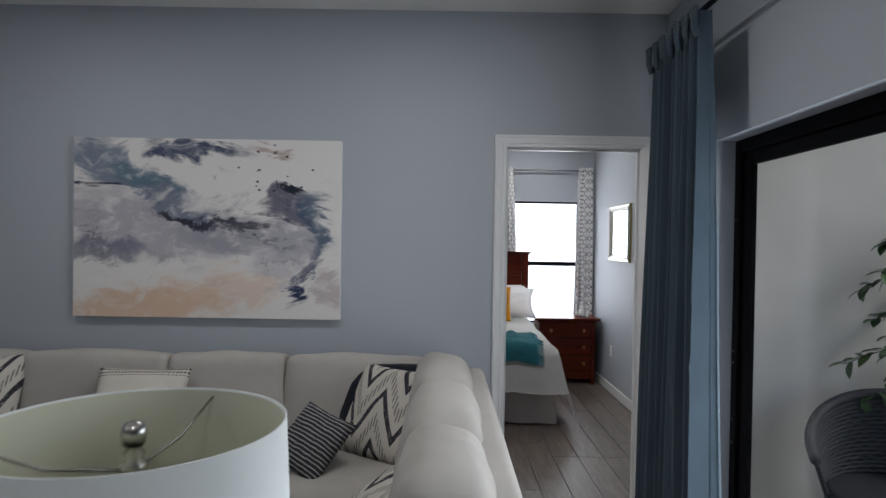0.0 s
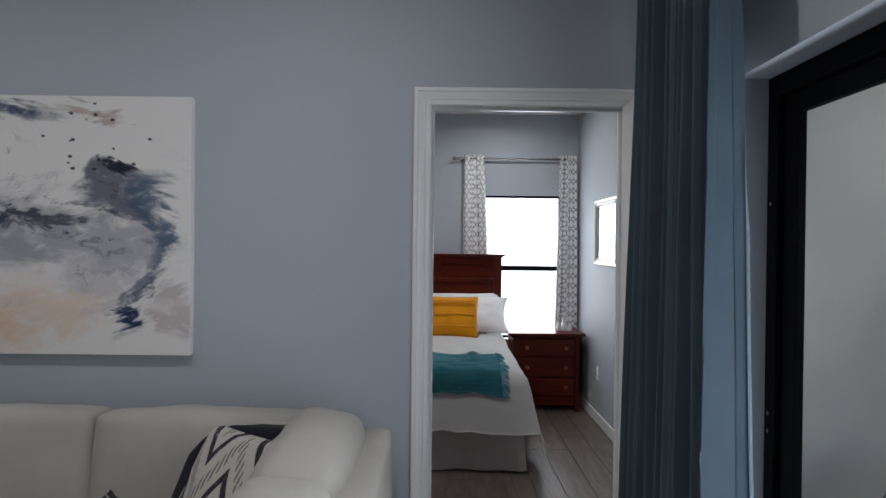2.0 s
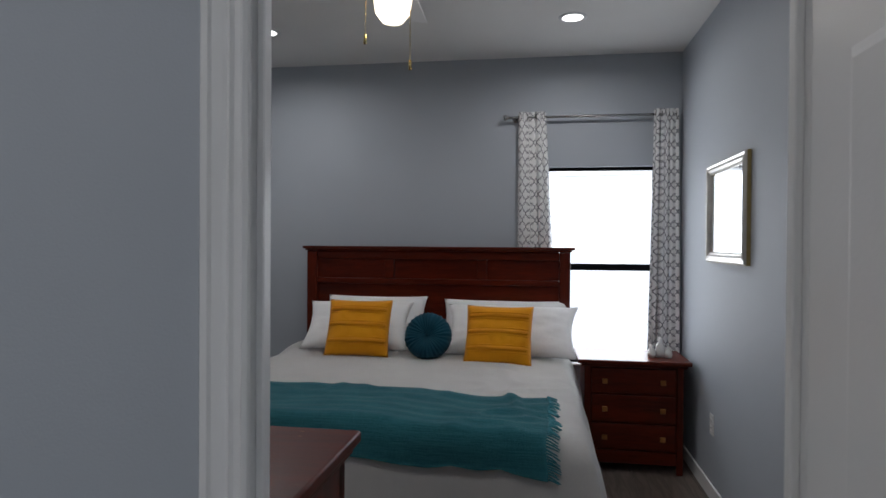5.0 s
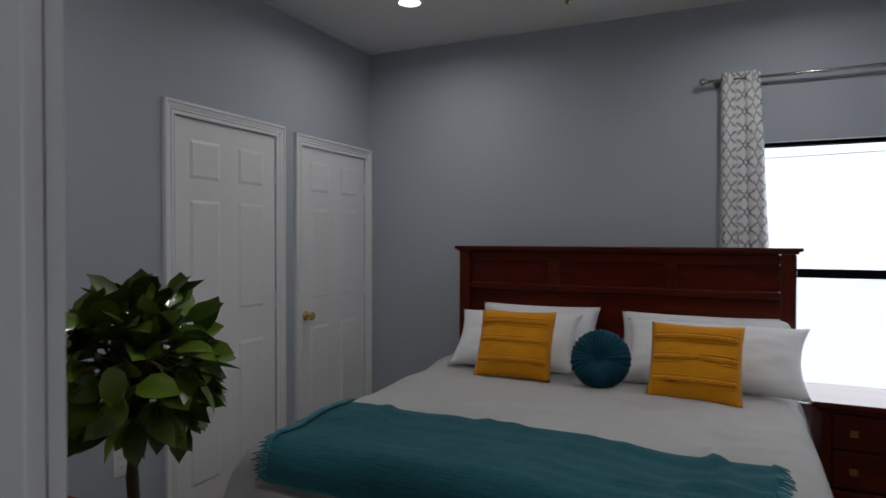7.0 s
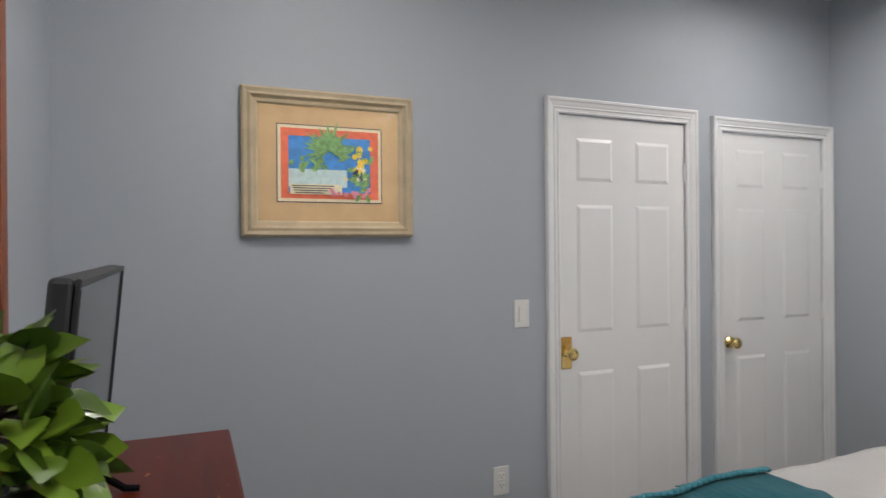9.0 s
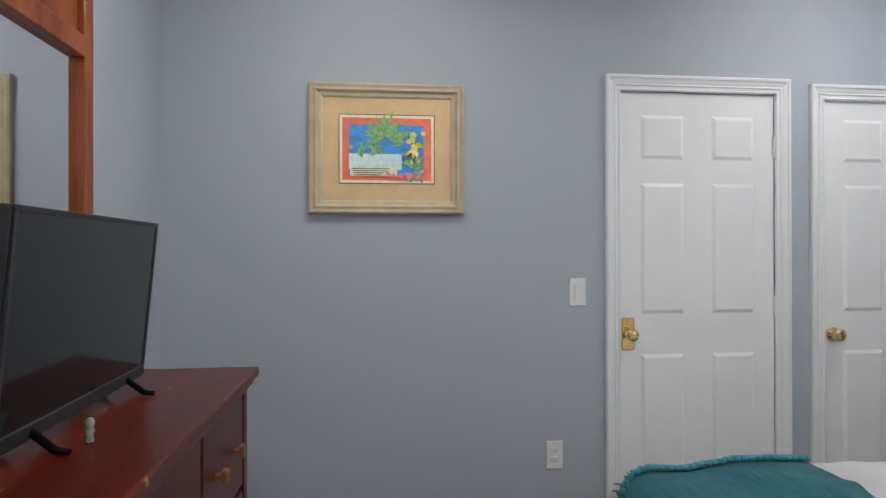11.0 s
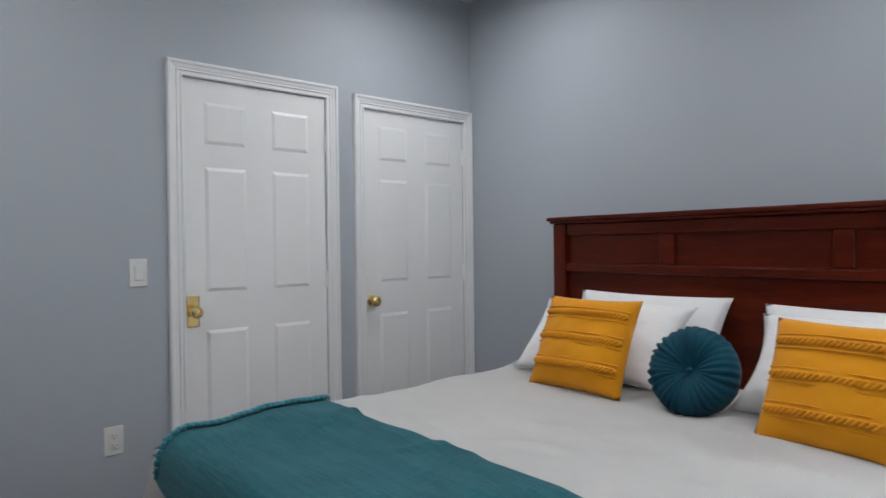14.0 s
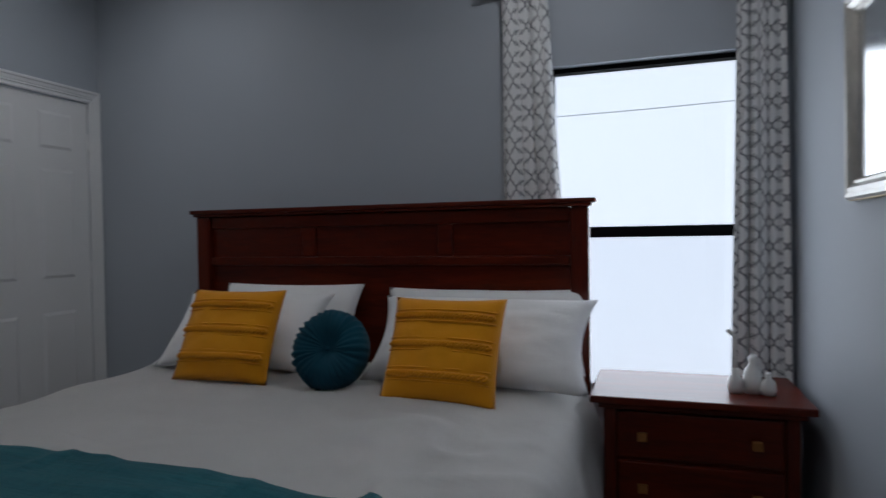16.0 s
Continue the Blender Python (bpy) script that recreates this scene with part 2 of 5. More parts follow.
    dots = k.math("MULTIPLY", k.math("LESS_THAN", sp.outputs["Distance"], 0.16), k.math("GREATER_THAN", k.math("MULTIPLY", zone, k.noise(uv, 9, 2)), 0.35))
    col = k.mix(k.math("MULTIPLY", dots, 0.9), col, (0.03, 0.03, 0.05))
    k.bump(k.noise(uv, 240, 2), 0.15, 0.002)
    return k.done(col, 0.75, 0, 0.3)


M_WALL = plain("wall_paint", (0.395, 0.428, 0.472), 0.62, 0, 0.03, 1.2, 0.12, 190)
M_CEIL = plain("ceiling_paint", (0.74, 0.735, 0.72), 0.8, 0, 0.04, 1.5, 0.15, 150)
M_TRIM = plain("white_gloss_paint", (0.77, 0.775, 0.78), 0.32, 0, 0.03, 4, 0.03, 90)
M_DOOR = plain("white_door_paint", (0.79, 0.79, 0.795), 0.35, 0, 0.03, 3, 0.05, 120)
M_CHERRY = wood("cherry_wood", (0.044, 0.0042, 0.0014), (0.115, 0.0125, 0.0028), 0.25, (1.0, 9, 9))
M_CHERRY_V = wood("cherry_wood_upright", (0.044, 0.0042, 0.0014), (0.115, 0.0125, 0.0028), 0.25, (9, 9, 1.0))
M_WORN = wood("worn_cherry_top", (0.044, 0.0042, 0.0014), (0.115, 0.0125, 0.0028), 0.25, (1.0, 9, 9), 0.09, True)
M_HUTCH = wood("warm_cherry_wood", (0.13, 0.025, 0.008), (0.34, 0.10, 0.03), 0.26, (9, 9, 1.0))
M_BRASS = plain("polished_brass", (0.90, 0.68, 0.28), 0.20, 1.0, 0.1, 30)
M_PULL = plain("antique_brass_pull", (0.30, 0.12, 0.03), 0.4, 0.4, 0.15, 60)
M_WHITE_BED = fabric("white_cotton", (0.88, 0.875, 0.865), (0.83, 0.82, 0.81), 0.9, 500, 0.15, 0.5)
M_PILLOW_W = fabric("white_pillowcase", (0.86, 0.86, 0.86), (0.81, 0.81, 0.82), 0.85, 600, 0.1, 0.5)
M_SKIRT = fabric("grey_bed_skirt", (0.50, 0.48, 0.46), (0.44, 0.42, 0.41), 0.9, 500, 0.2, 0.3)
M_TEAL = slub_fabric("teal_woven_throw", (0.065, 0.285, 0.34), (0.032, 0.175, 0.22))
M_TEAL_V = fabric("teal_velvet", (0.008, 0.085, 0.13), (0.003, 0.035, 0.06), 0.7, 300, 0.2, 0.2)
M_TEAL_V.node_tree.nodes["Principled BSDF"].inputs["Sheen Weight"].default_value = 0.02
M_MUSTARD = fabric("mustard_cotton", (0.80, 0.35, 0.008), (0.68, 0.265, 0.006), 0.9, 300, 0.5, 0.2)
M_SOFA = fabric("cream_sofa_linen", (0.47, 0.45, 0.415), (0.40, 0.38, 0.35), 0.93, 520, 0.5, 0.35)
M_DRAPE = fabric("slate_blue_drape", (0.066, 0.097, 0.126), (0.047, 0.072, 0.096), 0.9, 600, 0.3, 0.08)
M_LATTICE = lattice_fabric("lattice_curtain")
M_ZIG = zigzag_fabric("chevron_fabric")
M_NAVY = fabric("navy_plush", (0.018, 0.020, 0.032), (0.010, 0.011, 0.018), 0.95, 120, 1.0, 0.4)
M_PIPING = fabric("pale_piping", (0.50, 0.48, 0.44))
M_STRIPE = stripe_fabric("charcoal_pinstripe", (0.035, 0.036, 0.045), (0.40, 0.39, 0.38), 17, 0.13, 0.05)
M_BAND = stripe_fabric("cream_banded", (0.58, 0.55, 0.49), (0.03, 0.03, 0.03), 22, 0.24, 0.004, 160, 2.6)
M_ART = abstract_paint("abstract_painting")
M_BLACK = plain("black_aluminium", (0.004, 0.004, 0.005), 0.6, 0, 0.2, 8, 0, 200, 0.06)
M_BLACK_GLOSS = plain("black_gloss_plastic", (0.008, 0.008, 0.009), 0.10, 0, 0.1, 8)
M_PLASTIC_DK = plain("dark_grey_plastic", (0.020, 0.021, 0.024), 0.45, 0, 0.15, 20, 0.1, 400)
M_STEEL = plain("brushed_nickel", (0.50, 0.49, 0.47), 0.25, 1.0, 0.1, 40)
M_SILVER = plain("silver_leaf", (0.60, 0.58, 0.54), 0.32, 0.8, 0.18, 25, 0.15, 120)
M_GOLDEDGE = plain("aged_gold", (0.36, 0.27, 0.11), 0.4, 0.6, 0.2, 25)
M_SHADE = plain("white_lampshade_linen", (0.74, 0.78, 0.78), 0.9, 0, 0.04, 8, 0.15, 500)
M_SHADE_IN = plain("lampshade_lining", (0.55, 0.56, 0.44), 0.85, 0, 0.05, 6)
M_PORCH = plain("porch_stucco", (0.62, 0.60, 0.56), 0.9, 0, 0.08, 2.5, 0.25, 90)
M_CONCRETE = plain("porch_concrete", (0.36, 0.35, 0.33), 0.9, 0, 0.15, 3, 0.2, 60)
M_WICKER = plain("grey_wicker", (0.030, 0.030, 0.034), 0.7, 0, 0.3, 30)
M_POT = plain("glazed_white_pot", (0.6, 0.6, 0.58), 0.3, 0, 0.05, 10)
M_BARK = plain("bark", (0.06, 0.045, 0.03), 0.9, 0, 0.3, 40, 0.5, 120)
M_SOIL = plain("moss", (0.05, 0.045, 0.02), 1.0, 0, 0.4, 60, 0.6, 200)
M_SWITCH = plain("white_switch_plastic", (0.72, 0.72, 0.70), 0.3, 0, 0.02, 10)
M_SLOT = plain("dark_slot", (0.03, 0.03, 0.03), 0.6)
M_TANFRAME = plain("cream_wood_frame", (0.50, 0.41, 0.27), 0.45, 0, 0.16, 14, 0.1, 80)
M_TANMAT = plain("tan_linen_mat", (0.56, 0.38, 0.21), 0.9, 0, 0.1, 16, 0.15, 300)
M_CERAMIC = plain("white_ceramic", (0.72, 0.72, 0.71), 0.25, 0, 0.04, 10)


def floor_wood():
    k = Nodes("grey_brown_vinyl_plank")
    oi = k.t.nodes.new("ShaderNodeObjectInfo")
    add = k.t.nodes.new("ShaderNodeVectorMath")
    sh = k.t.nodes.new("ShaderNodeCombineXYZ")
    r10 = k.math("MULTIPLY", oi.outputs["Random"], 40.0)
    k.link(r10, sh.inputs[0]), k.link(r10, sh.inputs[1])
    k.link(k.coords("Object", (14, 1.6, 14)), add.inputs[0]), k.link(sh.outputs[0], add.inputs[1])
    g = k.noise(add.outputs[0], 2.2, 8, 0.62, 0.9)
    f = k.ramp(g, 0.3, 0.75)
    a = k.mix(f, (0.070, 0.053, 0.044), (0.165, 0.135, 0.115))
    b = k.mix(f, (0.088, 0.070, 0.060), (0.205, 0.172, 0.150))
    k.bump(g, 0.08, 0.003)
    return k.done(k.mix(oi.outputs["Random"], a, b), k.math("ADD", 0.30, k.math("MULTIPLY", g, 0.16)))


M_FLOOR = floor_wood()
M_GAP = plain("floor_joint", (0.085, 0.07, 0.06), 0.8)


def leaf_mat(name, dark, light):
    k = Nodes(name)
    g = k.t.nodes.new("ShaderNodeNewGeometry")
    col = k.mix(g.outputs["Random Per Island"], dark, light)
    col = k.mix(k.math("MULTIPLY", k.noise(k.coords(), 60, 3), 0.35), col, tuple(c * 0.6 for c in dark))
    return k.done(col, 0.28, 0, 0.6)


M_LEAF = leaf_mat("glossy_leaf", (0.018, 0.05, 0.006), (0.20, 0.33, 0.03))
M_IVY = leaf_mat("porch_leaf", (0.02, 0.06, 0.015), (0.09, 0.17, 0.05))


def glass(name, rough=0.0, ior=1.45, tint=(0.97, 0.985, 0.985)):
    k = Nodes(name)
    k.b.inputs["Transmission Weight"].default_value = 1.0
    k.b.inputs["IOR"].default_value = ior
    return k.done(tint, rough)


M_GLASS = glass("clear_glass")
M_GLASS_LOW = glass("screened_glass", 0.0, 1.45, (0.86, 0.88, 0.91))
M_PICGLASS = glass("picture_glazing", 0.0, 1.12)
k_ = Nodes("mirror_silvering")
M_MIRROR = k_.done((0.82, 0.83, 0.83), 0.02, 1.0)
M_OLD_MIRROR = Nodes("aged_mirror_silvering").done((0.78, 0.79, 0.79), 0.16, 1.0)


def glow(name, color, strength):
    k = Nodes(name)
    k.b.inputs["Emission Color"].default_value = (*color, 1)
    k.b.inputs["Emission Strength"].default_value = strength
    return k.done(color, 0.5)


M_LIT = glow("lit_diffuser", (1.0, 0.98, 0.95), 6.0)
M_BOWL = glow("lit_opal_bowl", (1.0, 0.85, 0.62), 4.0)
M_OUTSIDE = glow("overcast_glare", (0.94, 0.97, 1.0), OUTSIDE)

# ---- mesh helpers ----


def obj(name, bm, mat, parent=None, label="", smooth=False):
    me = bpy.data.meshes.new(name)
    bmesh.ops.recalc_face_normals(bm, faces=bm.faces)
    if smooth:
        for f in bm.faces:
            f.smooth = True
    bm.to_mesh(me)
    bm.free()
    for m in (mat if isinstance(mat, (list, tuple)) else [mat]):
        me.materials.append(m)
    ob = new(name, me)
    if parent:
        ob.parent = parent
    if label:
        ob["label"] = label
    return ob


part = obj


def empty(name, m, label, category, group="", kind=""):
    e = new(name)
    e.empty_display_size = 0.05
    e.matrix_world = m
    return tagged(e, label, category, group, kind)


def add_box(bm, lo, hi, bev=0.0, seg=2):
    c = [(a + b) / 2 for a, b in zip(lo, hi)]
    s = [max(abs(b - a), 1e-4) for a, b in zip(lo, hi)]
    r = bmesh.ops.create_cube(bm, size=1.0, matrix=Matrix.Translation(c) @ Matrix.Diagonal((*s, 1)))
    if bev:
        es = list({e for v in r["verts"] for e in v.link_edges})
        bmesh.ops.bevel(bm, geom=es, offset=bev, segments=seg, affect="EDGES", profile=0.5)


def box(lo, hi, bev=0.0, seg=2):
    bm = bmesh.new()
    add_box(bm, lo, hi, bev, seg)
    return bm


def add_lathe(bm, profile, seg=24, m=Matrix()):
    rings = []
    for r, z in profile:
        rings.append([bm.verts.new(m @ Vector((r * math.cos(2 * math.pi * i / seg), r * math.sin(2 * math.pi * i / seg), z))) for i in range(seg)])
    for a, b in zip(rings, rings[1:]):
        for i in range(seg):
            j = (i + 1) % seg
            bm.faces.new((a[i], a[j], b[j], b[i]))
    for ring, (r, z) in ((rings[0], profile[0]), (rings[-1], profile[-1])):
        if r > 1e-5:
            bm.faces.new(ring)
    bmesh.ops.remove_doubles(bm, verts=[v for r in rings for v in r], dist=1e-5)


def lathe(profile, seg=24, m=Matrix()):
    bm = bmesh.new()
    add_lathe(bm, profile, seg, m)
    return bm


def add_tube(bm, pts, r, seg=8, r2=None):
    pts = [Vector(p) for p in pts]
    rings = []
    for i, p in enumerate(pts):
        d = (pts[min(i + 1, len(pts) - 1)] - pts[max(i - 1, 0)]).normalized()
        q = d.to_track_quat("Z", "Y").to_matrix()
        rr = r if r2 is None else r + (r2 - r) * i / max(1, len(pts) - 1)
        rings.append([bm.verts.new(p + q @ Vector((rr * math.cos(2 * math.pi * k / seg), rr * math.sin(2 * math.pi * k / seg), 0))) for k in range(seg)])
    for a, b in zip(rings, rings[1:]):
        for k in range(seg):
            j = (k + 1) % seg
            bm.faces.new((a[k], a[j], b[j], b[k]))
    bm.faces.new(rings[0]), bm.faces.new(rings[-1])


def tube(pts, r, seg=8, r2=None):
    bm = bmesh.new()
    add_tube(bm, pts, r, seg, r2)
    return bm


def surface(fn, nu, nv, uv=None, thick=0.0):
    """A sheet from fn(u, v), u and v in 0..1; uv gives its texture place."""
    bm = bmesh.new()
    lay = bm.loops.layers.uv.new("UVMap")
    g = [[bm.verts.new(fn(i / nu, j / nv)) for j in range(nv + 1)] for i in range(nu + 1)]
    for i in range(nu):
        for j in range(nv):
            f = bm.faces.new((g[i][j], g[i + 1][j], g[i + 1][j + 1], g[i][j + 1]))
            for lp, (a, b) in zip(f.loops, ((i, j), (i + 1, j), (i + 1, j + 1), (i, j + 1))):
                lp[lay].uv = uv(a / nu, b / nv) if uv else (a / nu, b / nv)
    if thick:
        bmesh.ops.solidify(bm, geom=bm.faces[:], thickness=thick)
    return bm


def wall_boxes(axis, a0, a1, t0, t1, z1, holes):
    """A wall along x or y with thickness t0..t1 and rectangular openings (from, to, sill, head)."""
    bm = bmesh.new()

    def put(u0, u1, z0, zz):
        if u1 - u0 > 1e-4 and zz - z0 > 1e-4:
            add_box(bm, (u0, t0, z0) if axis == "x" else (t0, u0, z0), (u1, t1, zz) if axis == "x" else (t1, u1, zz))
    at = a0
    for h0, h1, s, hd in sorted(holes):
        put(at, h0, 0, z1)
        put(h0, h1, 0, s)
        put(h0, h1, hd, z1)
        at = h1
    put(at, a1, 0, z1)
    return bm


CASING = [(0.0, 0.0), (0.0, 0.010), (0.006, 0.014), (0.011, 0.010), (0.020, 0.010), (0.025, 0.015), (0.031, 0.011),
          (0.036, 0.014), (0.050, 0.018), (0.054, 0.023), (0.064, 0.023), (0.068, 0.018), (0.068, 0.0)]


def casing(axis, a0, a1, face, out, top):
    """Moulded door casing on a wall face, mitred at the corners."""
    bm = bmesh.new()
    rows = []
    for u, d in CASING:
        p = [(a0 - u, 0), (a0 - u, top + u), (a1 + u, top + u), (a1 + u, 0)]
        rows.append([bm.verts.new((a, face + out * d, z) if axis == "x" else (face + out * d, a, z)) for a, z in p])
    for r, s in zip(rows, rows[1:]):
        for i in range(3):
            bm.faces.new((r[i], r[i + 1], s[i + 1], s[i]))
    return bm


def six_panel(w, h, t=0.035):
    """A six-panel door leaf: width along x, face towards -y, raised fields in sunk panels on both faces."""
    bm = bmesh.new()
    xs = [0, 0.095 * w / 0.71, 0.29 * w / 0.71, 0.42 * w / 0.71, 0.615 * w / 0.71, w]
    zs = [0, 0.22, 0.895, 1.07, 1.635, 1.74, 1.93, h]
    for y, s in ((-t / 2, 1), (t / 2, -1)):
        g = [[bm.verts.new((x, y, z)) for z in zs] for x in xs]
        panels = []
        for i in range(5):
            for j in range(7):
                q = (g[i][j], g[i + 1][j], g[i + 1][j + 1], g[i][j + 1])
                f = bm.faces.new(q if s > 0 else q[::-1])
                if i in (1, 3) and j in (1, 3, 5):
                    panels.append(f)
        bmesh.ops.inset_individual(bm, faces=panels, thickness=0.014, depth=-0.008)
        bmesh.ops.inset_individual(bm, faces=panels, thickness=0.022, depth=0.006)
    add_box(bm, (0.0005, -t / 2 + 0.0005, 0), (w, t / 2 - 0.0005, 0.002))
    add_box(bm, (-0.001, -t / 2 + 0.0002, 0), (0.0, t / 2 - 0.0002, h))
    add_box(bm, (w, -t / 2 + 0.0002, 0), (w + 0.001, t / 2 - 0.0002, h))
    add_box(bm, (0, -t / 2 + 0.0002, h), (w, t / 2 - 0.0002, h + 0.001))
    return bm


def fold(s, half, r=0.07):
    """Across a rounded bed edge: place outwards and drop below the top for the cloth length s from the middle."""
    a = abs(s)
    if a <= half - r:
        return s, 0.0
    a -= half - r
    q = r * math.pi / 2
    if a < q:
        p, d = half - r + r * math.sin(a / r), r * (1 - math.cos(a / r))
    else:
        p, d = half, r + a - q
    return math.copysign(p, s), d


def pillow(w, h, t, n=22, pinch=0.06, seed=0, sag=0.0):
    """A stuffed cushion: width x, height y from 0, thickness z, with pulled-out corners."""
    def side(sg):
        def fn(u, v):
            a, b = 2 * u - 1, 2 * v - 1
            x = a * w / 2 * (1 - pinch * (1 - b * b) * abs(a) ** 2)
            y = b * h / 2 * (1 - pinch * (1 - a * a) * abs(b) ** 2)
            th = max(0.0, (1 - abs(a) ** 2.6) * (1 - abs(b) ** 2.6)) ** 0.55
            wr = noise.noise(Vector((a * 2.2, b * 2.2, seed * 7.3))) * 0.15 + noise.noise(Vector((a * 6, b * 6, seed * 3.1))) * 0.08
            return (x, y + h / 2 - sag * th * (1 - b) * 0.02, sg * t / 2 * th * (1 + wr))
        return fn
    bm = surface(side(1), n, n)
    b2 = surface(side(-1), n, n)
    me = bpy.data.meshes.new("tmp")
    b2.to_mesh(me)
    b2.free()
    bm.from_mesh(me)
    bpy.data.meshes.remove(me)
    bmesh.ops.remove_doubles(bm, verts=bm.verts[:], dist=1e-5)
    return bm


def drape(p0, p1, z0, z1, waves, depth, spread=1.0, seed=0, nu=160, nv=24, flare=0.0, sharp=False, shift=0.0):
    """A hanging curtain from p0 to p1 (plan), pleated, z1 top to z0 bottom; spread scales its width at the foot."""
    p0, p1 = Vector((*p0, 0)), Vector((*p1, 0))
    d = p1 - p0
    L = d.length
    d.normalize()
    nrm = Vector((-d.y, d.x, 0))
    mid = (p0 + p1) / 2

    def fn(u, v):
        k = 1 - v
        wdt = L * (1 + (spread - 1) * k)
        ph = u * waves * 2 * math.pi + 1.3 * math.sin(u * 9 + seed) + 0.6 * math.sin(u * 23 + 2 * seed) + 0.25 * math.sin(v * 4 + u * 13 + seed)
        amp = depth * (0.55 + 0.45 * k) * (0.75 + 0.35 * noise.noise(Vector((u * 7, v * 1.2, seed))))
        off = (amp * (2 * abs(math.sin(ph / 2)) ** 0.75 - 1.1) if sharp else amp * math.sin(ph)) + flare * k * (u - 0.5) + 0.25 * amp * math.sin(2.3 * ph + seed) + (0.28 * amp * math.sin(4.1 * ph + 2 * seed) if sharp else 0.0)
        s = (u - 0.5) * wdt + shift * k + 0.012 * math.cos(ph)
        return mid + d * s + nrm * off + Vector((0, 0, z0 + (z1 - z0) * v))
    bm = surface(fn, nu, nv, lambda u, v: (u * L * 2.0, v * (z1 - z0)))
    return bm


def leaf_verts(bm, m, length, width, curl=0.15):
    """One pointed leaf blade folded along its midrib."""
    rib, left, right = [], [], []
    for i in range(5):
        s = i / 4
        wv = width * math.sin(math.pi * min(1, s * 0.93 + 0.035)) ** 0.8 if 0 < i < 4 else 0.0
        z = -curl * length * s * s
        rib.append(bm.verts.new(m @ Vector((0, length * s, z))))
        if 0 < i < 4:
            left.append(bm.verts.new(m @ Vector((-wv / 2, length * s, z + wv * 0.16))))
            right.append(bm.verts.new(m @ Vector((wv / 2, length * s, z + wv * 0.16))))
    for sd in (left, right):
        bm.faces.new((rib[0], rib[1], sd[0]))
        bm.faces.new((rib[1], rib[2], sd[1], sd[0]))
        bm.faces.new((rib[2], rib[3], sd[2], sd[1]))
        bm.faces.new((rib[3], rib[4], sd[2]))


# ---- the building ----
LX, RX = -1.424, 2.025       # bedroom side walls
DY0, DY1 = 3.705, 3.762       # wall between living room and bedroom
BY = 7.386                   # bedroom window wall
CZ = 2.776                   # ceilings
GX = 1.525                   # living room's patio wall
WEST, SOUTH = -3.2, -1.8     # plain walls that close the living room
OX0, OX1, OH = 0.647, 1.385, 2.03


def structure(name, bm, mat, label, category):
    return tagged(obj(name, bm, mat), label, category, "", "structure")


structure("wall_north", wall_boxes("x", LX - 0.15, RX + 0.15, BY, BY + 0.15, CZ, [(1.09, 1.86, 0.57, 1.985)]), M_WALL, "blue-grey painted bedroom wall with window opening", "wall")
structure("wall_west", wall_boxes("y", DY1, BY, LX - 0.15, LX, CZ, [(5.653, 6.374, 0, 2.045), (6.597, 7.321, 0, 2.03)]), M_WALL, "blue-grey painted bedroom wall with two doorways", "wall")
structure("wall_east", wall_boxes("y", DY1, BY, RX, RX + 0.15, CZ, []), M_WALL, "blue-grey painted plain bedroom wall", "wall")
structure("wall_middle", wall_boxes("x", WEST - 0.15, 4.6, DY0, DY1, CZ, [(OX0 - 0.015, OX1 + 0.015, 0, OH + 0.015)]), M_WALL, "blue-grey painted wall with bedroom doorway", "wall")
structure("wall_patio", wall_boxes("y", SOUTH, DY0, GX, GX + 0.19, CZ, [(0.75, 3.085, 0, 1.977)]), M_WALL, "blue-grey painted wall with patio door opening", "wall")
structure("wall_living_west", wall_boxes("y", SOUTH, DY0, WEST - 0.15, WEST, CZ, []), M_WALL, "blue-grey painted plain living room wall", "wall")
structure("wall_living_south", wall_boxes("x", WEST - 0.15, GX + 0.14, SOUTH - 0.15, SOUTH, CZ, []), M_WALL, "blue-grey painted plain living room wall", "wall")
structure("closet_backing", box((LX - 0.95, 5.4, 0), (LX - 0.9, BY + 0.1, CZ)), M_WALL, "plain painted closet wall behind doors", "wall")
structure("ceiling_bedroom", box((LX - 0.15, DY1 - 0.02, CZ), (RX + 0.15, BY + 0.15, CZ + 0.12)), M_CEIL, "flat off-white painted bedroom ceiling", "ceiling")
structure("ceiling_living", box((WEST - 0.15, SOUTH - 0.15, CZ), (GX + 0.14, DY1 - 0.025, CZ + 0.12)), M_CEIL, "flat off-white painted living room ceiling", "ceiling")
floor_ob = structure("floor", box((WEST - 0.2, SOUTH - 0.2, -0.12), (RX + 0.2, BY + 0.2, -0.006)), M_GAP, "grey-brown wood-look plank floor", "floor")
structure("ground", box((-60, -60, -0.4), (60, 60, -0.13)), M_CONCRETE, "plain pale ground outside", "ground")
structure("porch_floor", box((GX + 0.19, SOUTH, -0.1), (4.6, DY0, -0.02)), M_CONCRETE, "pale concrete porch floor", "floor")
structure("porch_wall", box((GX + 0.195, DY0 - 0.03, 0 - 0.02), (4.6, DY0 - 0.004, 3.0)), M_PORCH, "off-white stucco porch wall", "wall")
# Out-of-view ceiling, added to limit sun and sky on the porch.
structure("unseen_porch_ceiling", box((GX + 0.195, SOUTH, 2.9), (3.0, DY0 - 0.03, 3.0)), M_CEIL, "unseen off-white ceiling added over porch to limit sky light", "ceiling")
structure("backdrop", box((-4, 9.3, -0.12), (7, 9.4, 9)), M_OUTSIDE, "white overcast glare outside the window", "backdrop")

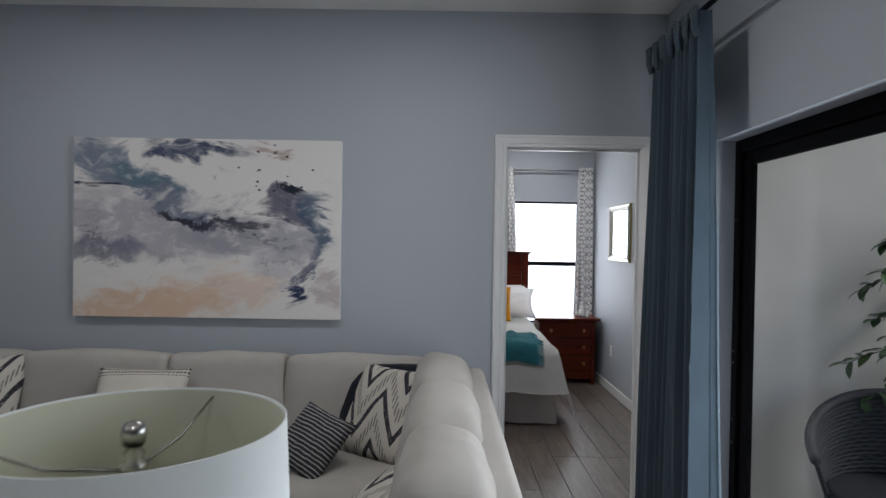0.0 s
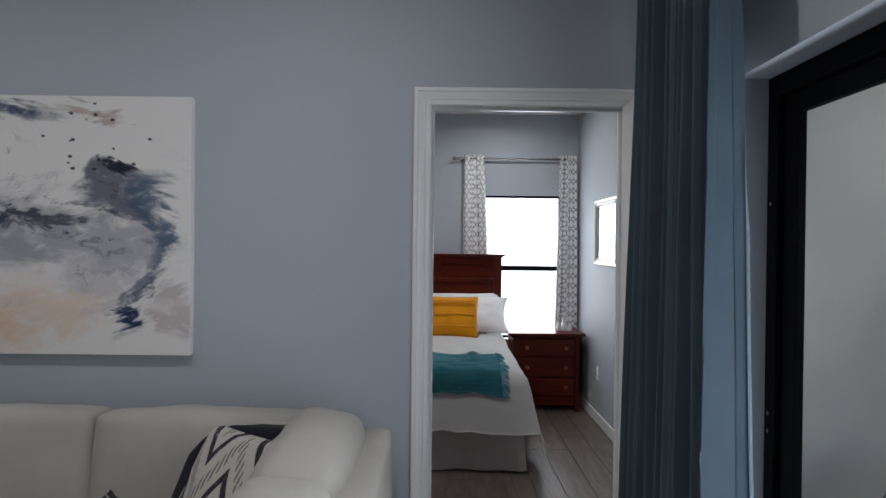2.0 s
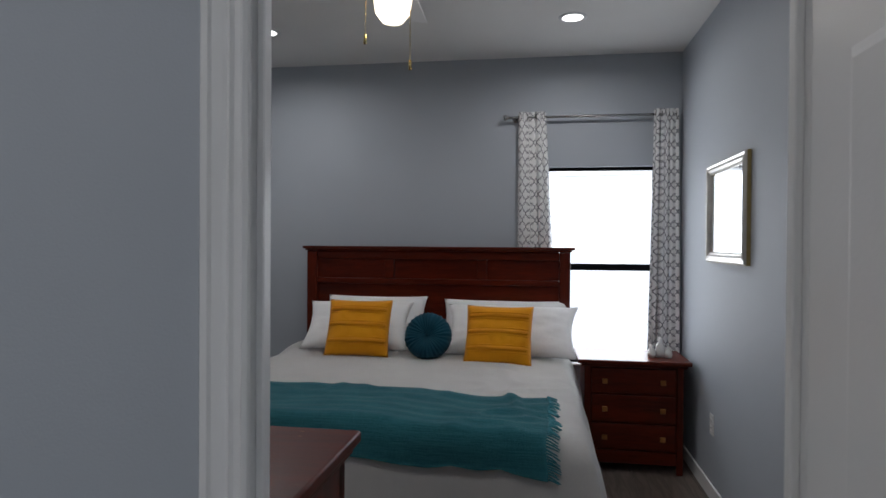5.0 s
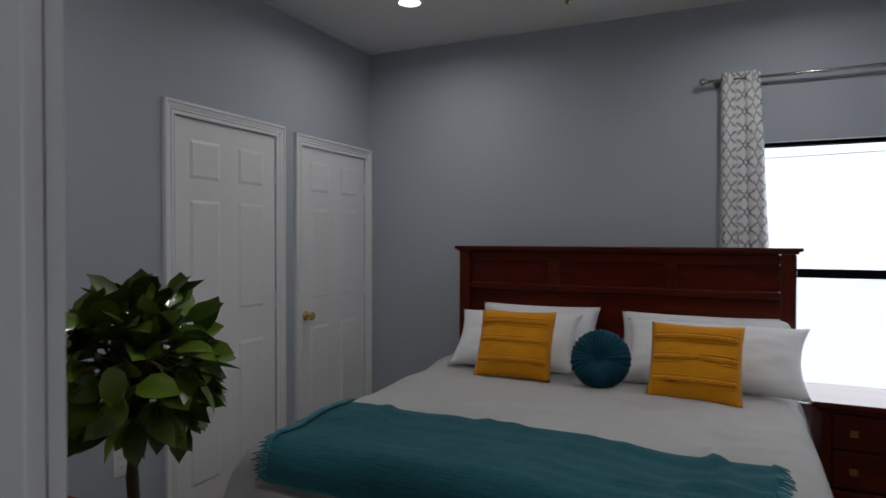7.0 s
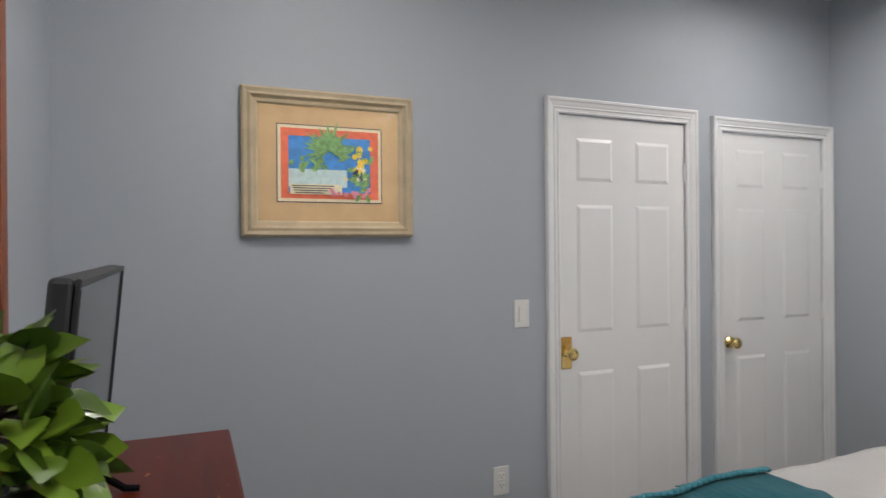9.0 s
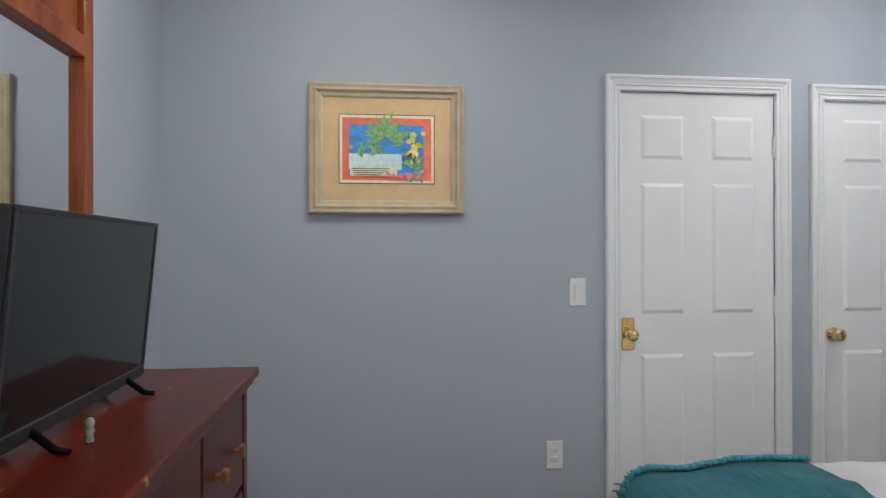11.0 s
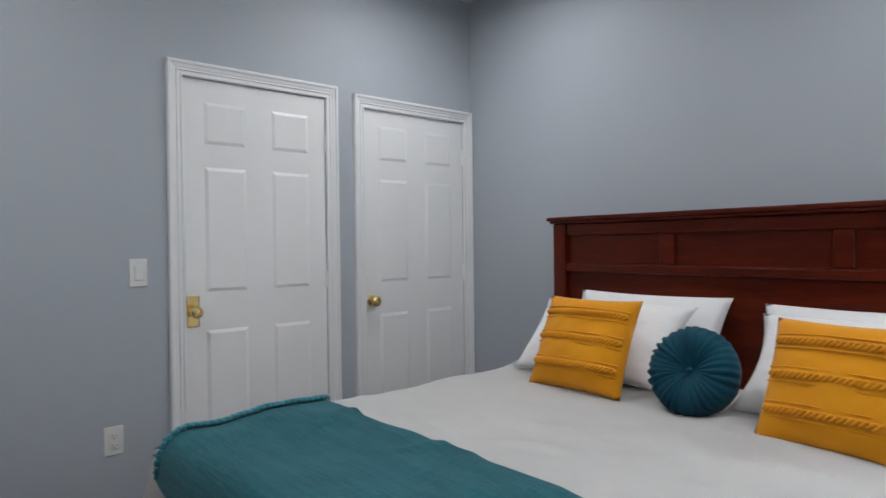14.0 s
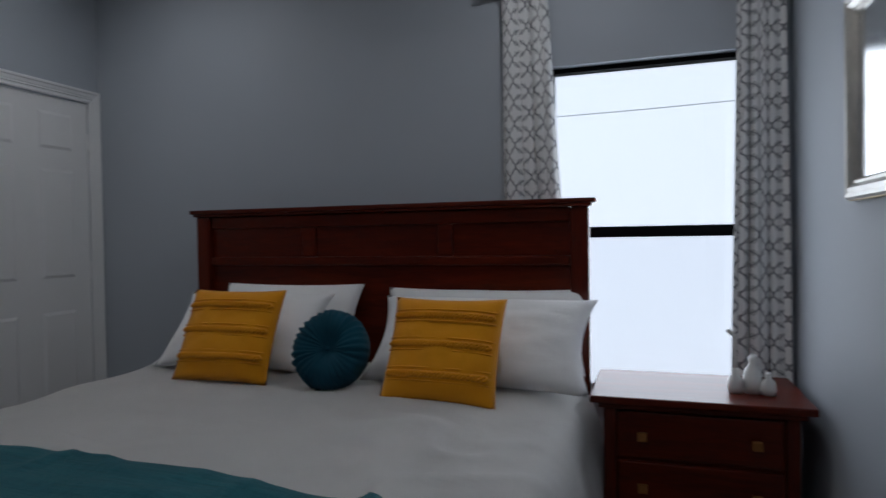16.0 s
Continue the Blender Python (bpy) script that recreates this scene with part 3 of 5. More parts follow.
# The pale grey carries the outdoor haze; the cable itself is darker.
tagged(obj("overhead_cable", tube([(-3.8, 9.1, 2.04), (1.5, 9.1, 2.10), (6.8, 9.1, 2.22)], 0.003, 6), plain("hazed_cable_grey", (0.55, 0.57, 0.6), 0.6)), "thin overhead cable outside window, haze put into its grey", "cable", "", "structure")

# baseboards
bm = bmesh.new()
for lo, hi in (((RX - 0.013, DY1, 0), (RX, BY, 0.09)), ((LX, BY - 0.013, 0), (RX - 0.013, BY, 0.09)),
               ((LX, DY1, 0), (LX + 0.013, 5.58, 0.09)), ((LX, 6.445, 0), (LX + 0.013, 6.525, 0.09)),
               ((LX + 0.013, DY1, 0), (0.57, DY1 + 0.013, 0.09)), ((1.49, DY1, 0), (RX - 0.013, DY1 + 0.013, 0.09)),
               ((WEST, DY0 - 0.013, 0), (0.575, DY0, 0.09))):
    add_box(bm, lo, hi, 0.004, 2)
structure("baseboard", bm, M_TRIM, "white painted wooden baseboard", "baseboard")

# doorway to the bedroom: lining and casings
bm = bmesh.new()
add_box(bm, (OX0 - 0.015, DY0 + 0.001, 0), (OX0, DY1 - 0.001, OH))
add_box(bm, (OX1, DY0 + 0.001, 0), (OX1 + 0.015, DY1 - 0.001, OH))
add_box(bm, (OX0 - 0.015, DY0 + 0.001, OH), (OX1 + 0.015, DY1 - 0.001, OH + 0.014))
add_box(bm, (OX0, DY0 + 0.018, 0), (OX0 + 0.012, DY0 + 0.04, OH - 0.012), 0.002, 1)
add_box(bm, (OX1 - 0.012, DY0 + 0.018, 0), (OX1, DY0 + 0.04, OH - 0.012), 0.002, 1)
add_box(bm, (OX0, DY0 + 0.018, OH - 0.012), (OX1, DY0 + 0.04, OH), 0.002, 1)
structure("doorway_lining", bm, M_TRIM, "white painted door lining with stop", "trim")
structure("trim_doorway_living", casing("x", OX0, OX1, DY0, -1, OH), M_TRIM, "white moulded door casing", "trim")
structure("trim_doorway_bedroom", casing("x", OX0, OX1, DY1, 1, OH), M_TRIM, "white moulded door casing", "trim")
structure("trim_closet_first", casing("y", 5.658, 6.369, LX, 1, 2.038), M_TRIM, "white moulded door casing", "trim")
structure("trim_closet_second", casing("y", 6.602, 7.316, LX, 1, 2.02), M_TRIM, "white moulded door casing", "trim")


def knob(parent, m, plate):
    if plate:
        b = bmesh.new()
        add_box(b, (-0.027, -0.004, -0.07), (0.027, 0.0, 0.07), 0.003, 2)
        for z in (-0.055, 0.055):
            add_lathe(b, [(0.005, 0), (0.005, 0.002), (0, 0.003)], 10, pose(0, -0.004, z, 90))
        p = part("backplate", b, M_BRASS, parent, "polished brass backplate")
        p.matrix_local = m
    b = lathe([(0.030 if not plate else 0.018, 0), (0.030 if not plate else 0.018, 0.006), (0.013, 0.010), (0.011, 0.026), (0.018, 0.032), (0.027, 0.042), (0.028, 0.052), (0.022, 0.060), (0.012, 0.063), (0, 0.0635)], 28)
    p = part("knob", b, M_BRASS, parent, "polished brass knob", True)
    p.matrix_local = m @ pose(0, -0.003, 0, 90)


def closed_door(name, y0, w, h, plate):
    d = empty(name, pose(LX - 0.021, y0, 0.006, 0, 0, 90), "closed white six-panel door with brass knob", "door", "closet doors", "structure")
    part("leaf", six_panel(w, h - 0.008), M_DOOR, d)
    knob(d, pose(0.035 if plate else 0.04, -0.018, 0.985 if plate else 0.97), plate)
    for z in (0.25, 1.10, 1.80):
        hb = bmesh.new()
        add_box(hb, (w - 0.005, -0.026, z - 0.045), (w + 0.004, -0.014, z + 0.045), 0.003, 1)
        part("hinge", hb, M_TRIM, d)
    return d


closed_door("door_1", 5.658, 0.709, 2.036, True)
closed_door("door_2", 6.602, 0.712, 2.018, False)

# the bedroom door, folded back into the living room beside the curtain
leaf = empty("door_3", pose(1.392, 3.672, 0.006, 0, 0, -91), "open white six-panel door folded back beside curtain", "door", "", "structure")
part("leaf", six_panel(0.70, 2.02), M_DOOR, leaf)

# ---- bedroom window ----
win = empty("window_1", pose(1.475, BY + 0.08, 0.57), "black-framed single-hung window with overcast glare outside", "window", "", "structure")
W2, WH = 0.385, 1.415
b = bmesh.new()
for lo, hi in (((-W2, -0.03, 0), (-W2 + 0.014, 0.03, WH)), ((W2 - 0.014, -0.03, 0), (W2, 0.03, WH)), ((-W2, -0.03, WH - 0.02), (W2, 0.03, WH)), ((-W2, -0.03, 0), (W2, 0.03, 0.03))):
    add_box(b, lo, hi, 0.002, 1)
part("window_frame", b, M_BLACK, win)
part("meeting_rail", box((-W2 + 0.014, -0.035, 0.675), (W2 - 0.014, 0.012, 0.722), 0.004), M_BLACK, win)
part("window_sill", box((-W2, -0.11, -0.001), (W2, -0.031, 0.012), 0.004), M_TRIM, win)
for z0, z1, y in ((0.03, 0.675, -0.012), (0.722, WH - 0.02, 0.012)):
    p = part("pane", box((-W2 + 0.014, y - 0.002, z0), (W2 - 0.014, y + 0.002, z1)), M_GLASS_LOW if z0 < 0.5 else M_GLASS, win)
    p.visible_shadow = False

# curtain rod with rings and two printed panels
rod = empty("curtain_rod", pose(1.43, BY - 0.05, 2.335), "brushed nickel curtain rod with ball finials", "curtain rod")
part("pole", tube([(-0.60, 0, 0), (0.55, 0, 0)], 0.0095, 12), M_STEEL, rod, "", True)
part("finial", lathe([(0.011, 0), (0.014, 0.006), (0.010, 0.012), (0.021, 0.024), (0.021, 0.034), (0.012, 0.044), (0, 0.046)], 18, pose(-0.60, 0, 0, 0, -90)), M_STEEL, rod, "", True)
for x in (-0.555, 0.50):
    b = bmesh.new()
    add_tube(b, [(x, 0, -0.004), (x, 0.044, -0.004)], 0.007, 10)
    add_lathe(b, [(0.024, 0), (0.024, 0.006), (0.010, 0.010)], 18, pose(x, 0.05, -0.004, 90))
    part("bracket", b, M_STEEL, rod, "", True)
for name, x0, x1, seed, spread, lean in (("printed_curtain", 0.885, 1.095, 2, 1.60, 0.065), ("printed_curtain", 1.825, 1.985, 5, 1.4, -0.01)):
    c = tagged(obj(name, drape((x0, BY - 0.05), (x1, BY - 0.05), 0.075 if x0 > 1.5 else 0.06, 2.372, 3.5, 0.036, spread, seed, 110, 26, 0.0, False, lean), M_LATTICE, None, "", True),
               "white grommet curtain with grey ogee lattice print", "curtain", "printed window curtains")
    for k in range(7):
        b = bmesh.new()
        add_lathe(b, [(0.014, -0.002), (0.022, -0.002), (0.022, 0.002), (0.014, 0.002), (0.014, -0.002)], 16, pose(x0 + (k + 0.5) * (x1 - x0) / 7, BY - 0.05, 2.335, 0, 90))
        part("grommet", b, M_STEEL, c, "", True)

# ---- bed ----
BXC, BHW, BTOP, FOOT = 0.305, 0.965, 0.70, 5.33
HEADY = 7.30


def bed_top(x, y):
    e = 0.02 * noise.noise(Vector((x * 2.0, y * 2.0, 3))) + 0.008 * noise.noise(Vector((x * 6, y * 6, 9)))
    return BTOP - 0.04 * max(0, x - 0.35) + e + 0.02 * max(0, min(1, (y - 6.3) / 0.6))


bed = empty("bed", pose(BXC, 6.3, 0), "king bed with cherry wood headboard and white duvet", "bed")
OFF = pose(-BXC, -6.3, 0)


def bed_part(name, bm, mat, label="", smooth=False):
    bm.transform(OFF)
    return part(name, bm, mat, bed, label, smooth)


bed_part("mattress", box((BXC - BHW + 0.03, FOOT + 0.03, 0.36), (BXC + BHW - 0.03, 7.18, BTOP - 0.095), 0.06, 4), M_PILLOW_W)
bed_part("box_spring", box((BXC - BHW + 0.05, FOOT + 0.07, 0.12), (BXC + BHW - 0.05, 7.18, 0.355), 0.02), M_SKIRT)
for x in (BXC - 0.85, BXC + 0.85):
    for y in (5.55, 7.0):
        bed_part("foot", lathe([(0.022, 0), (0.026, 0.01), (0.026, 0.119)], 12, pose(x, y, 0)), M_BLACK)


def skirt(u, v):
    """Runs down one side, round the foot and up the other."""
    L1, L2 = 7.15 - FOOT - 0.05, 2 * BHW - 0.06
    s = u * (2 * L1 + L2)
    wv = 0.012 * math.sin(s * 21) * (1 - v) + 0.014 * math.sin(s * 7.3) * (1 - v)
    z = 0.012 + v * 0.36
    x0, x1, y0 = BXC - BHW + 0.03, BXC + BHW - 0.03, FOOT + 0.05
    if s < L1:
        return (x0 - wv, 7.15 - s, z)
    if s < L1 + L2:
        return (x0 + s - L1, y0 - wv, z)
    return (x1 + wv, y0 + s - L1 - L2, z)


bed_part("bed_skirt", surface(skirt, 260, 8), M_SKIRT, "pale grey bed skirt", True)


def duvet_at(sx, sy, lift=0.0):
    """sx: cloth length across from the middle; sy: cloth length from the headboard side towards the foot."""
    x, dx = fold(sx, BHW + lift + (0.08 if sx < 0 else 0.0), 0.17 if sx < 0 else 0.09)
    yl = 7.12 - FOOT
    y, dy = fold(max(0.0, sy), yl + lift, 0.09)
    dx, dy = max(dx, 0), max(dy, 0)
    d = math.hypot(dx, dy) if (dx > 0.05 and dy > 0.05) else max(dx, dy)
    fl = (0.32 if x < 0 and dx > 0.02 else 0.24) * max(0, d - 0.05)
    wv = 0.018 * math.sin(8.5 * (sy if dx > dy else sx) + 1.3) * min(1, d / 0.2)
    X = BXC + x + (math.copysign(fl + wv, x) if dx > 0.02 else 0)
    Y = 7.12 - y - ((fl * 0.5 + wv) if dy > 0.02 else 0)
    ridge = 1 - abs(noise.noise(Vector((X * 3.1 + 0.8 * Y, Y * 4.3 - X, 1.7))))
    crease = 0.030 * max(0.0, ridge - 0.80) / 0.20 * max(0.0, noise.noise(Vector((X * 1.7, Y * 1.9, 6))) + 0.25)
    return Vector((X, Y, bed_top(X, Y) + lift + crease - d))


bed_part("duvet", surface(lambda u, v: duvet_at((u - 0.5) * 2 * (BHW + 0.46), v * (7.12 - FOOT + 0.36)), 150, 130, None, 0.012), M_WHITE_BED, "white cotton duvet", True)

# headboard
HX0, HX1 = -0.645, 1.265
hb = [("post", (HX0, HEADY - 0.07, 0.0), (HX0 + 0.075, HEADY, 1.375)), ("post", (HX1 - 0.075, HEADY - 0.07, 0.0), (HX1, HEADY, 1.375)),
      ("rail", (HX0 + 0.075, HEADY - 0.055, 1.315), (HX1 - 0.075, HEADY - 0.01, 1.375)), ("rail", (HX0 + 0.075, HEADY - 0.062, 1.135), (HX1 - 0.075, HEADY - 0.01, 1.175)),
      ("rail", (HX0 + 0.075, HEADY - 0.055, 0.40), (HX1 - 0.075, HEADY - 0.01, 0.55)),
      ("stile", (-0.06, HEADY - 0.055, 1.175), (0.01, HEADY - 0.012, 1.315)), ("stile", (0.615, HEADY - 0.055, 1.175), (0.685, HEADY - 0.012, 1.315))]
for n_, lo, hi in hb:
    bed_part(n_, box(lo, hi, 0.008, 3), M_CHERRY_V if n_ == "post" else M_CHERRY)
for x0, x1 in ((HX0 + 0.075, -0.06), (0.01, 0.615), (0.685, HX1 - 0.075)):
    bed_part("panel", box((x0, HEADY - 0.036, 1.175), (x1, HEADY - 0.018, 1.315)), M_CHERRY)
bed_part("panel", box((HX0 + 0.075, HEADY - 0.036, 0.55), (HX1 - 0.075, HEADY - 0.018, 1.135)), M_CHERRY)
b = bmesh.new()
add_box(b, (HX0 - 0.012, HEADY - 0.078, 1.375), (HX1 + 0.012, HEADY + 0.004, 1.388), 0.004)
add_box(b, (HX0 - 0.03, HEADY - 0.085, 1.388), (HX1 + 0.03, HEADY + 0.006, 1.408), 0.006, 3)
bed_part("crown_rail", b, M_CHERRY)

# throw with fringed ends
TX0, TX1 = -0.885, 0.79


def throw_at(u, v):
    sx = TX0 + (TX1 - TX0) * u + 0.02 * noise.noise(Vector((v * 3, 0, 5)))
    sy = 7.12 - 5.885 + v * (0.67 + 0.07 * u) + 0.018 * noise.noise(Vector((u * 4, v, 2))) - (0.03 * u)
    p = duvet_at(sx, sy, 0.014)
    p.z += 0.006 * math.sin(40 * v + 6 * noise.noise(Vector((u * 3, v * 2, 1)))) * (0.3 + u * u) * 0.6
    return p


th = tagged(obj("throw_blanket", surface(throw_at, 90, 44, None, 0.009), M_TEAL, None, "", True), "teal woven throw with tasselled ends across the bed", "throw")
b = bmesh.new()
rng = random.Random(4)
for end, sg in ((0.0, -1), (1.0, 1)):
    for i in range(70):
        v = (i + 0.5) / 70
        p = Vector(throw_at(end, v))
        q = Vector(throw_at(abs(end - 0.03), v))
        d = (p - q).normalized()
        tip = p + d * rng.uniform(0.035, 0.055) + Vector((0, rng.uniform(-0.015, 0.015), -0.012))
        add_tube(b, [p + Vector((0, 0, 0.004)), (p + tip) / 2 + Vector((0, rng.uniform(-0.006, 0.006), 0.004)), tip], 0.0042, 5, 0.0025)
tagged(part("fringe", b, M_TEAL, th, "teal tassel fringe", True), kind="stuff")


for i in range(58):
    v = (i + 0.5) / 58
    p = Vector(throw_at(0.004, v))
    b = bmesh.new()
    bmesh.ops.create_uvsphere(b, u_segments=8, v_segments=6, radius=0.5, matrix=Matrix.Translation(p + Vector((0, 0, 0.012))) @ pose(0, 0, 0, 20, 0, 40 * (-1) ** i) @ Matrix.Diagonal((0.032, 0.017, 0.016, 1)))
    part("knot", b, M_TEAL, th, "", True)


def rest(name, bm, mat, m, label, category, group=""):
    o = tagged(obj(name, bm, mat, None, "", True), label, category, group)
    o.matrix_world = m
    return o


for x, y, lean, sd, w in ((-0.14, 6.92, 48, 1, 0.74), (0.82, 6.92, 50, 2, 0.88)):
    rest("bed_pillow", pillow(w, 0.36, 0.15, 26, 0.06, sd), M_PILLOW_W, pose(x + (0.03 if sd == 1 else 0.0), y + 0.17, bed_top(x, y) + 0.015, 62, 0, 0), "plump white pillow leaning on headboard", "pillow", "white bed pillows")
    rest("bed_pillow", pillow(w * 1.0, 0.40, 0.17, 26, 0.10, sd + 4), M_PILLOW_W, pose(x + (-0.03 if sd == 1 else 0.04), y - 0.09, bed_top(x, y) + 0.005, lean, 0, 2 if sd == 1 else -3), "plump white pillow with flange edge", "pillow", "white bed pillows")
for x, y, rz, sd in ((-0.105, 6.685, 3, 11), (0.80, 6.65, -3, 12)):
    m = pose(x, y, bed_top(x, y) - 0.002 - (0.02 if x > 0.5 else 0), 64, 0, rz)
    p = rest("accent_pillow", pillow(0.425, 0.39, 0.13, 24, 0.05, sd), M_MUSTARD, m, "mustard yellow square pillow with braided rows", "pillow", "mustard accent pillows")
    for row in (0.095, 0.20, 0.305):
        b = bmesh.new()
        for strand in (0.0, math.pi):
            pts = []
            for k in range(97):
                a = -0.185 + 0.37 * k / 96
                z = ((1 - abs(2 * a / 0.415) ** 2.6) * (1 - abs(2 * row / 0.40 - 1) ** 2.6)) ** 0.55 * 0.065
                ph = a * 190 + strand
                pts.append((a, row + 0.0075 * math.sin(ph), z + 0.003 + 0.004 * math.cos(ph)))
            add_tube(b, pts, 0.0062, 6)
        part("braid", b, M_MUSTARD, p, "", True)
        for off in (-0.022, 0.022):
            pts = [(-0.19 + 0.38 * k / 40, row + off, ((1 - abs(2 * (-0.19 + 0.38 * k / 40) / 0.42) ** 2.6) * (1 - abs(2 * (row + off) / 0.40 - 1) ** 2.6)) ** 0.55 * 0.065) for k in range(41)]
            part("tuck", tube(pts, 0.0032, 6), M_MUSTARD, p, "", True)
# round gathered cushion
b = bmesh.new()
N = 120
rings = []
for r, h in ((0.0, 0.022), (0.02, 0.024), (0.045, 0.042), (0.08, 0.055), (0.115, 0.055), (0.142, 0.040), (0.152, 0.0), (0.142, -0.040), (0.08, -0.055), (0.0, -0.02)):
    row = []
    for i in range(N):
        a = 2 * math.pi * i / N
        k = math.sin(a * 32 + 1.2 * math.sin(a * 5 + r * 30)) * 0.0055 * min(1, r / 0.05) * (1 + 0.6 * math.sin(a * 7 + 2)) * (1 if h > -0.05 else 0.5)
        row.append(b.verts.new(((r + k * 0.5) * math.cos(a), (r + k * 0.5) * math.sin(a) + 0.152, h + k)))
    rings.append(row)
for r0, r1 in zip(rings, rings[1:]):
    for i in range(N):
        b.faces.new((r0[i], r0[(i + 1) % N], r1[(i + 1) % N], r1[i]))
bmesh.ops.remove_doubles(b, verts=b.verts[:], dist=1e-5)
rc = rest("round_cushion", b, M_TEAL_V, pose(0.355, 6.70, bed_top(0.35, 6.7) - 0.004, 68), "round gathered teal velvet cushion with sunken centre", "cushion")
# Small added bead where the cushion's centre only sinks into shade.
b = bmesh.new()
bmesh.ops.create_uvsphere(b, u_segments=16, v_segments=10, radius=0.5, matrix=Matrix.Translation((0, 0.152, 0.028)) @ Matrix.Diagonal((0.018, 0.018, 0.012, 1)))
part("centre_bead", b, M_TEAL_V, rc, "small velvet bead added at the shaded sunken centre", True)


# ---- chests of drawers ----
def drawer_front(parent, lo, hi, mat, knobs, knob_mat, square=True):
    d = part("drawer", box(lo, hi, 0.006, 2), mat, parent)
    zc = (lo[2] + hi[2]) / 2
    for kx in knobs:
        b = bmesh.new()
        y = lo[1] if lo[1] < hi[1] and FACE < 0 else hi[1]
        add_tube(b, [(kx, y, zc), (kx, y + FACE * 0.018, zc)], 0.007, 8)
        add_box(b, (kx - 0.016, min(y + FACE * 0.016, y + FACE * 0.03), zc - 0.016), (kx + 0.016, max(y + FACE * 0.016, y + FACE * 0.03), zc + 0.016), 0.004, 2)
        part("pull", b, knob_mat, d, "square antique brass pull")


FACE = -1
ns = empty("nightstand", pose(1.64, 7.07, 0), "cherry wood nightstand with three drawers", "nightstand")
part("top", box((-0.345, -0.235, 0.685), (0.345, 0.215, 0.71), 0.006, 3), M_CHERRY, ns)
part("moulding", box((-0.32, -0.215, 0.665), (0.32, 0.205, 0.685), 0.006), M_CHERRY, ns)
b = bmesh.new()
add_box(b, (-0.30, -0.18, 0.10), (0.30, 0.20, 0.665))
for x in (-0.30, 0.262):
    add_box(b, (x, -0.2, 0.0), (x + 0.038, -0.175, 0.665), 0.003, 1)
    add_box(b, (x, 0.16, 0.0), (x + 0.038, 0.2, 0.12))
part("body", b, M_CHERRY_V, ns)
part("plinth", box((-0.262, -0.188, 0.055), (0.262, -0.17, 0.135), 0.004), M_CHERRY, ns)
for z0, z1 in ((0.145, 0.305), (0.318, 0.485), (0.498, 0.655)):
    drawer_front(ns, (-0.255, -0.196, z0), (0.255, -0.178, z1), M_CHERRY, (-0.175, 0.175), M_PULL)

# small white ornament on the nightstand
orn = empty("ornament", pose(1.80, 7.0, 0.71), "small white ceramic ornament on nightstand", "ornament")
for x, y, r, h in ((-0.03, 0, 0.026, 0.09), (0.025, 0.01, 0.032, 0.14), (0.07, -0.01, 0.026, 0.08)):
    part("figure", lathe([(r * 0.8, 0), (r, h * 0.2), (r * 0.85, h * 0.55), (r * 0.4, h * 0.7), (r * 0.55, h * 0.85), (0, h)], 18, pose(x, y, 0)), M_CERAMIC, orn, "", True)
part("stem", tube([(-0.03, 0, 0.085), (-0.03, 0.005, 0.19), (-0.055, 0, 0.215)], 0.008, 8), M_CERAMIC, orn, "", True)

FACE = 1
DRY = 3.84
DRX0, DRX1, DRT = -0.76, 0.62, 1.0
dr = empty("dresser", pose(0, DRY, 0), "long cherry wood dresser with worn top", "dresser")
part("top", box((DRX0 - 0.03, -0.05, DRT - 0.028), (DRX1 + 0.03, 0.42, DRT), 0.007, 3), M_WORN, dr)
part("moulding", box((DRX0 - 0.015, -0.05, DRT - 0.05), (DRX1 + 0.015, 0.405, DRT - 0.028), 0.005), M_CHERRY, dr)
b = bmesh.new()
add_box(b, (DRX0, -0.05, 0.10), (DRX1, 0.37, DRT - 0.05))
for x in (DRX0, DRX1 - 0.045):
    for y in (-0.05, 0.35):
        add_box(b, (x, y, 0), (x + 0.045, y + 0.04, DRT - 0.05), 0.003, 1)
part("body", b, M_CHERRY_V, dr)
part("plinth", box((DRX0 + 0.045, 0.365, 0.06), (DRX1 - 0.045, 0.385, 0.13), 0.004), M_CHERRY, dr)
cw = (DRX1 - DRX0 - 0.09) / 3
for c in range(3):
    for z0, z1 in ((0.145, 0.395), (0.41, 0.66), (0.675, 0.94)):
        x0 = DRX0 + 0.045 + c * cw
        drawer_front(dr, (x0 + 0.006, 0.368, z0), (x0 + cw - 0.006, 0.388, z1), M_CHERRY, (x0 + cw * 0.28, x0 + cw * 0.72), M_PULL)

# mirror with wooden frame standing on the dresser, against the wall
hm = empty("dresser_mirror", pose(0, DY1 + 0.004, DRT), "tall cherry-framed mirror standing on dresser", "mirror")
MX0, MX1, MT = -0.75, 0.60, 0.955
for nm, lo, hi in (("stile", (MX0, 0.002, 0), (MX0 + 0.055, 0.035, MT + 0.20)), ("stile", (MX1 - 0.055, 0.002, 0), (MX1, 0.035, MT + 0.20)),
                   ("rail", (MX0 + 0.055, 0.002, 0), (MX1 - 0.055, 0.03, 0.07)), ("rail", (MX0 + 0.055, 0.002, MT - 0.06), (MX1 - 0.055, 0.038, MT)),
                   ("rail", (MX0 + 0.055, 0.002, MT + 0.15), (MX1 - 0.055, 0.03, MT + 0.20))):
    part(nm, box(lo, hi, 0.004), M_HUTCH, hm)
part("panel", box((MX0 + 0.055, 0.004, MT), (MX1 - 0.055, 0.014, MT + 0.15)), M_HUTCH, hm)
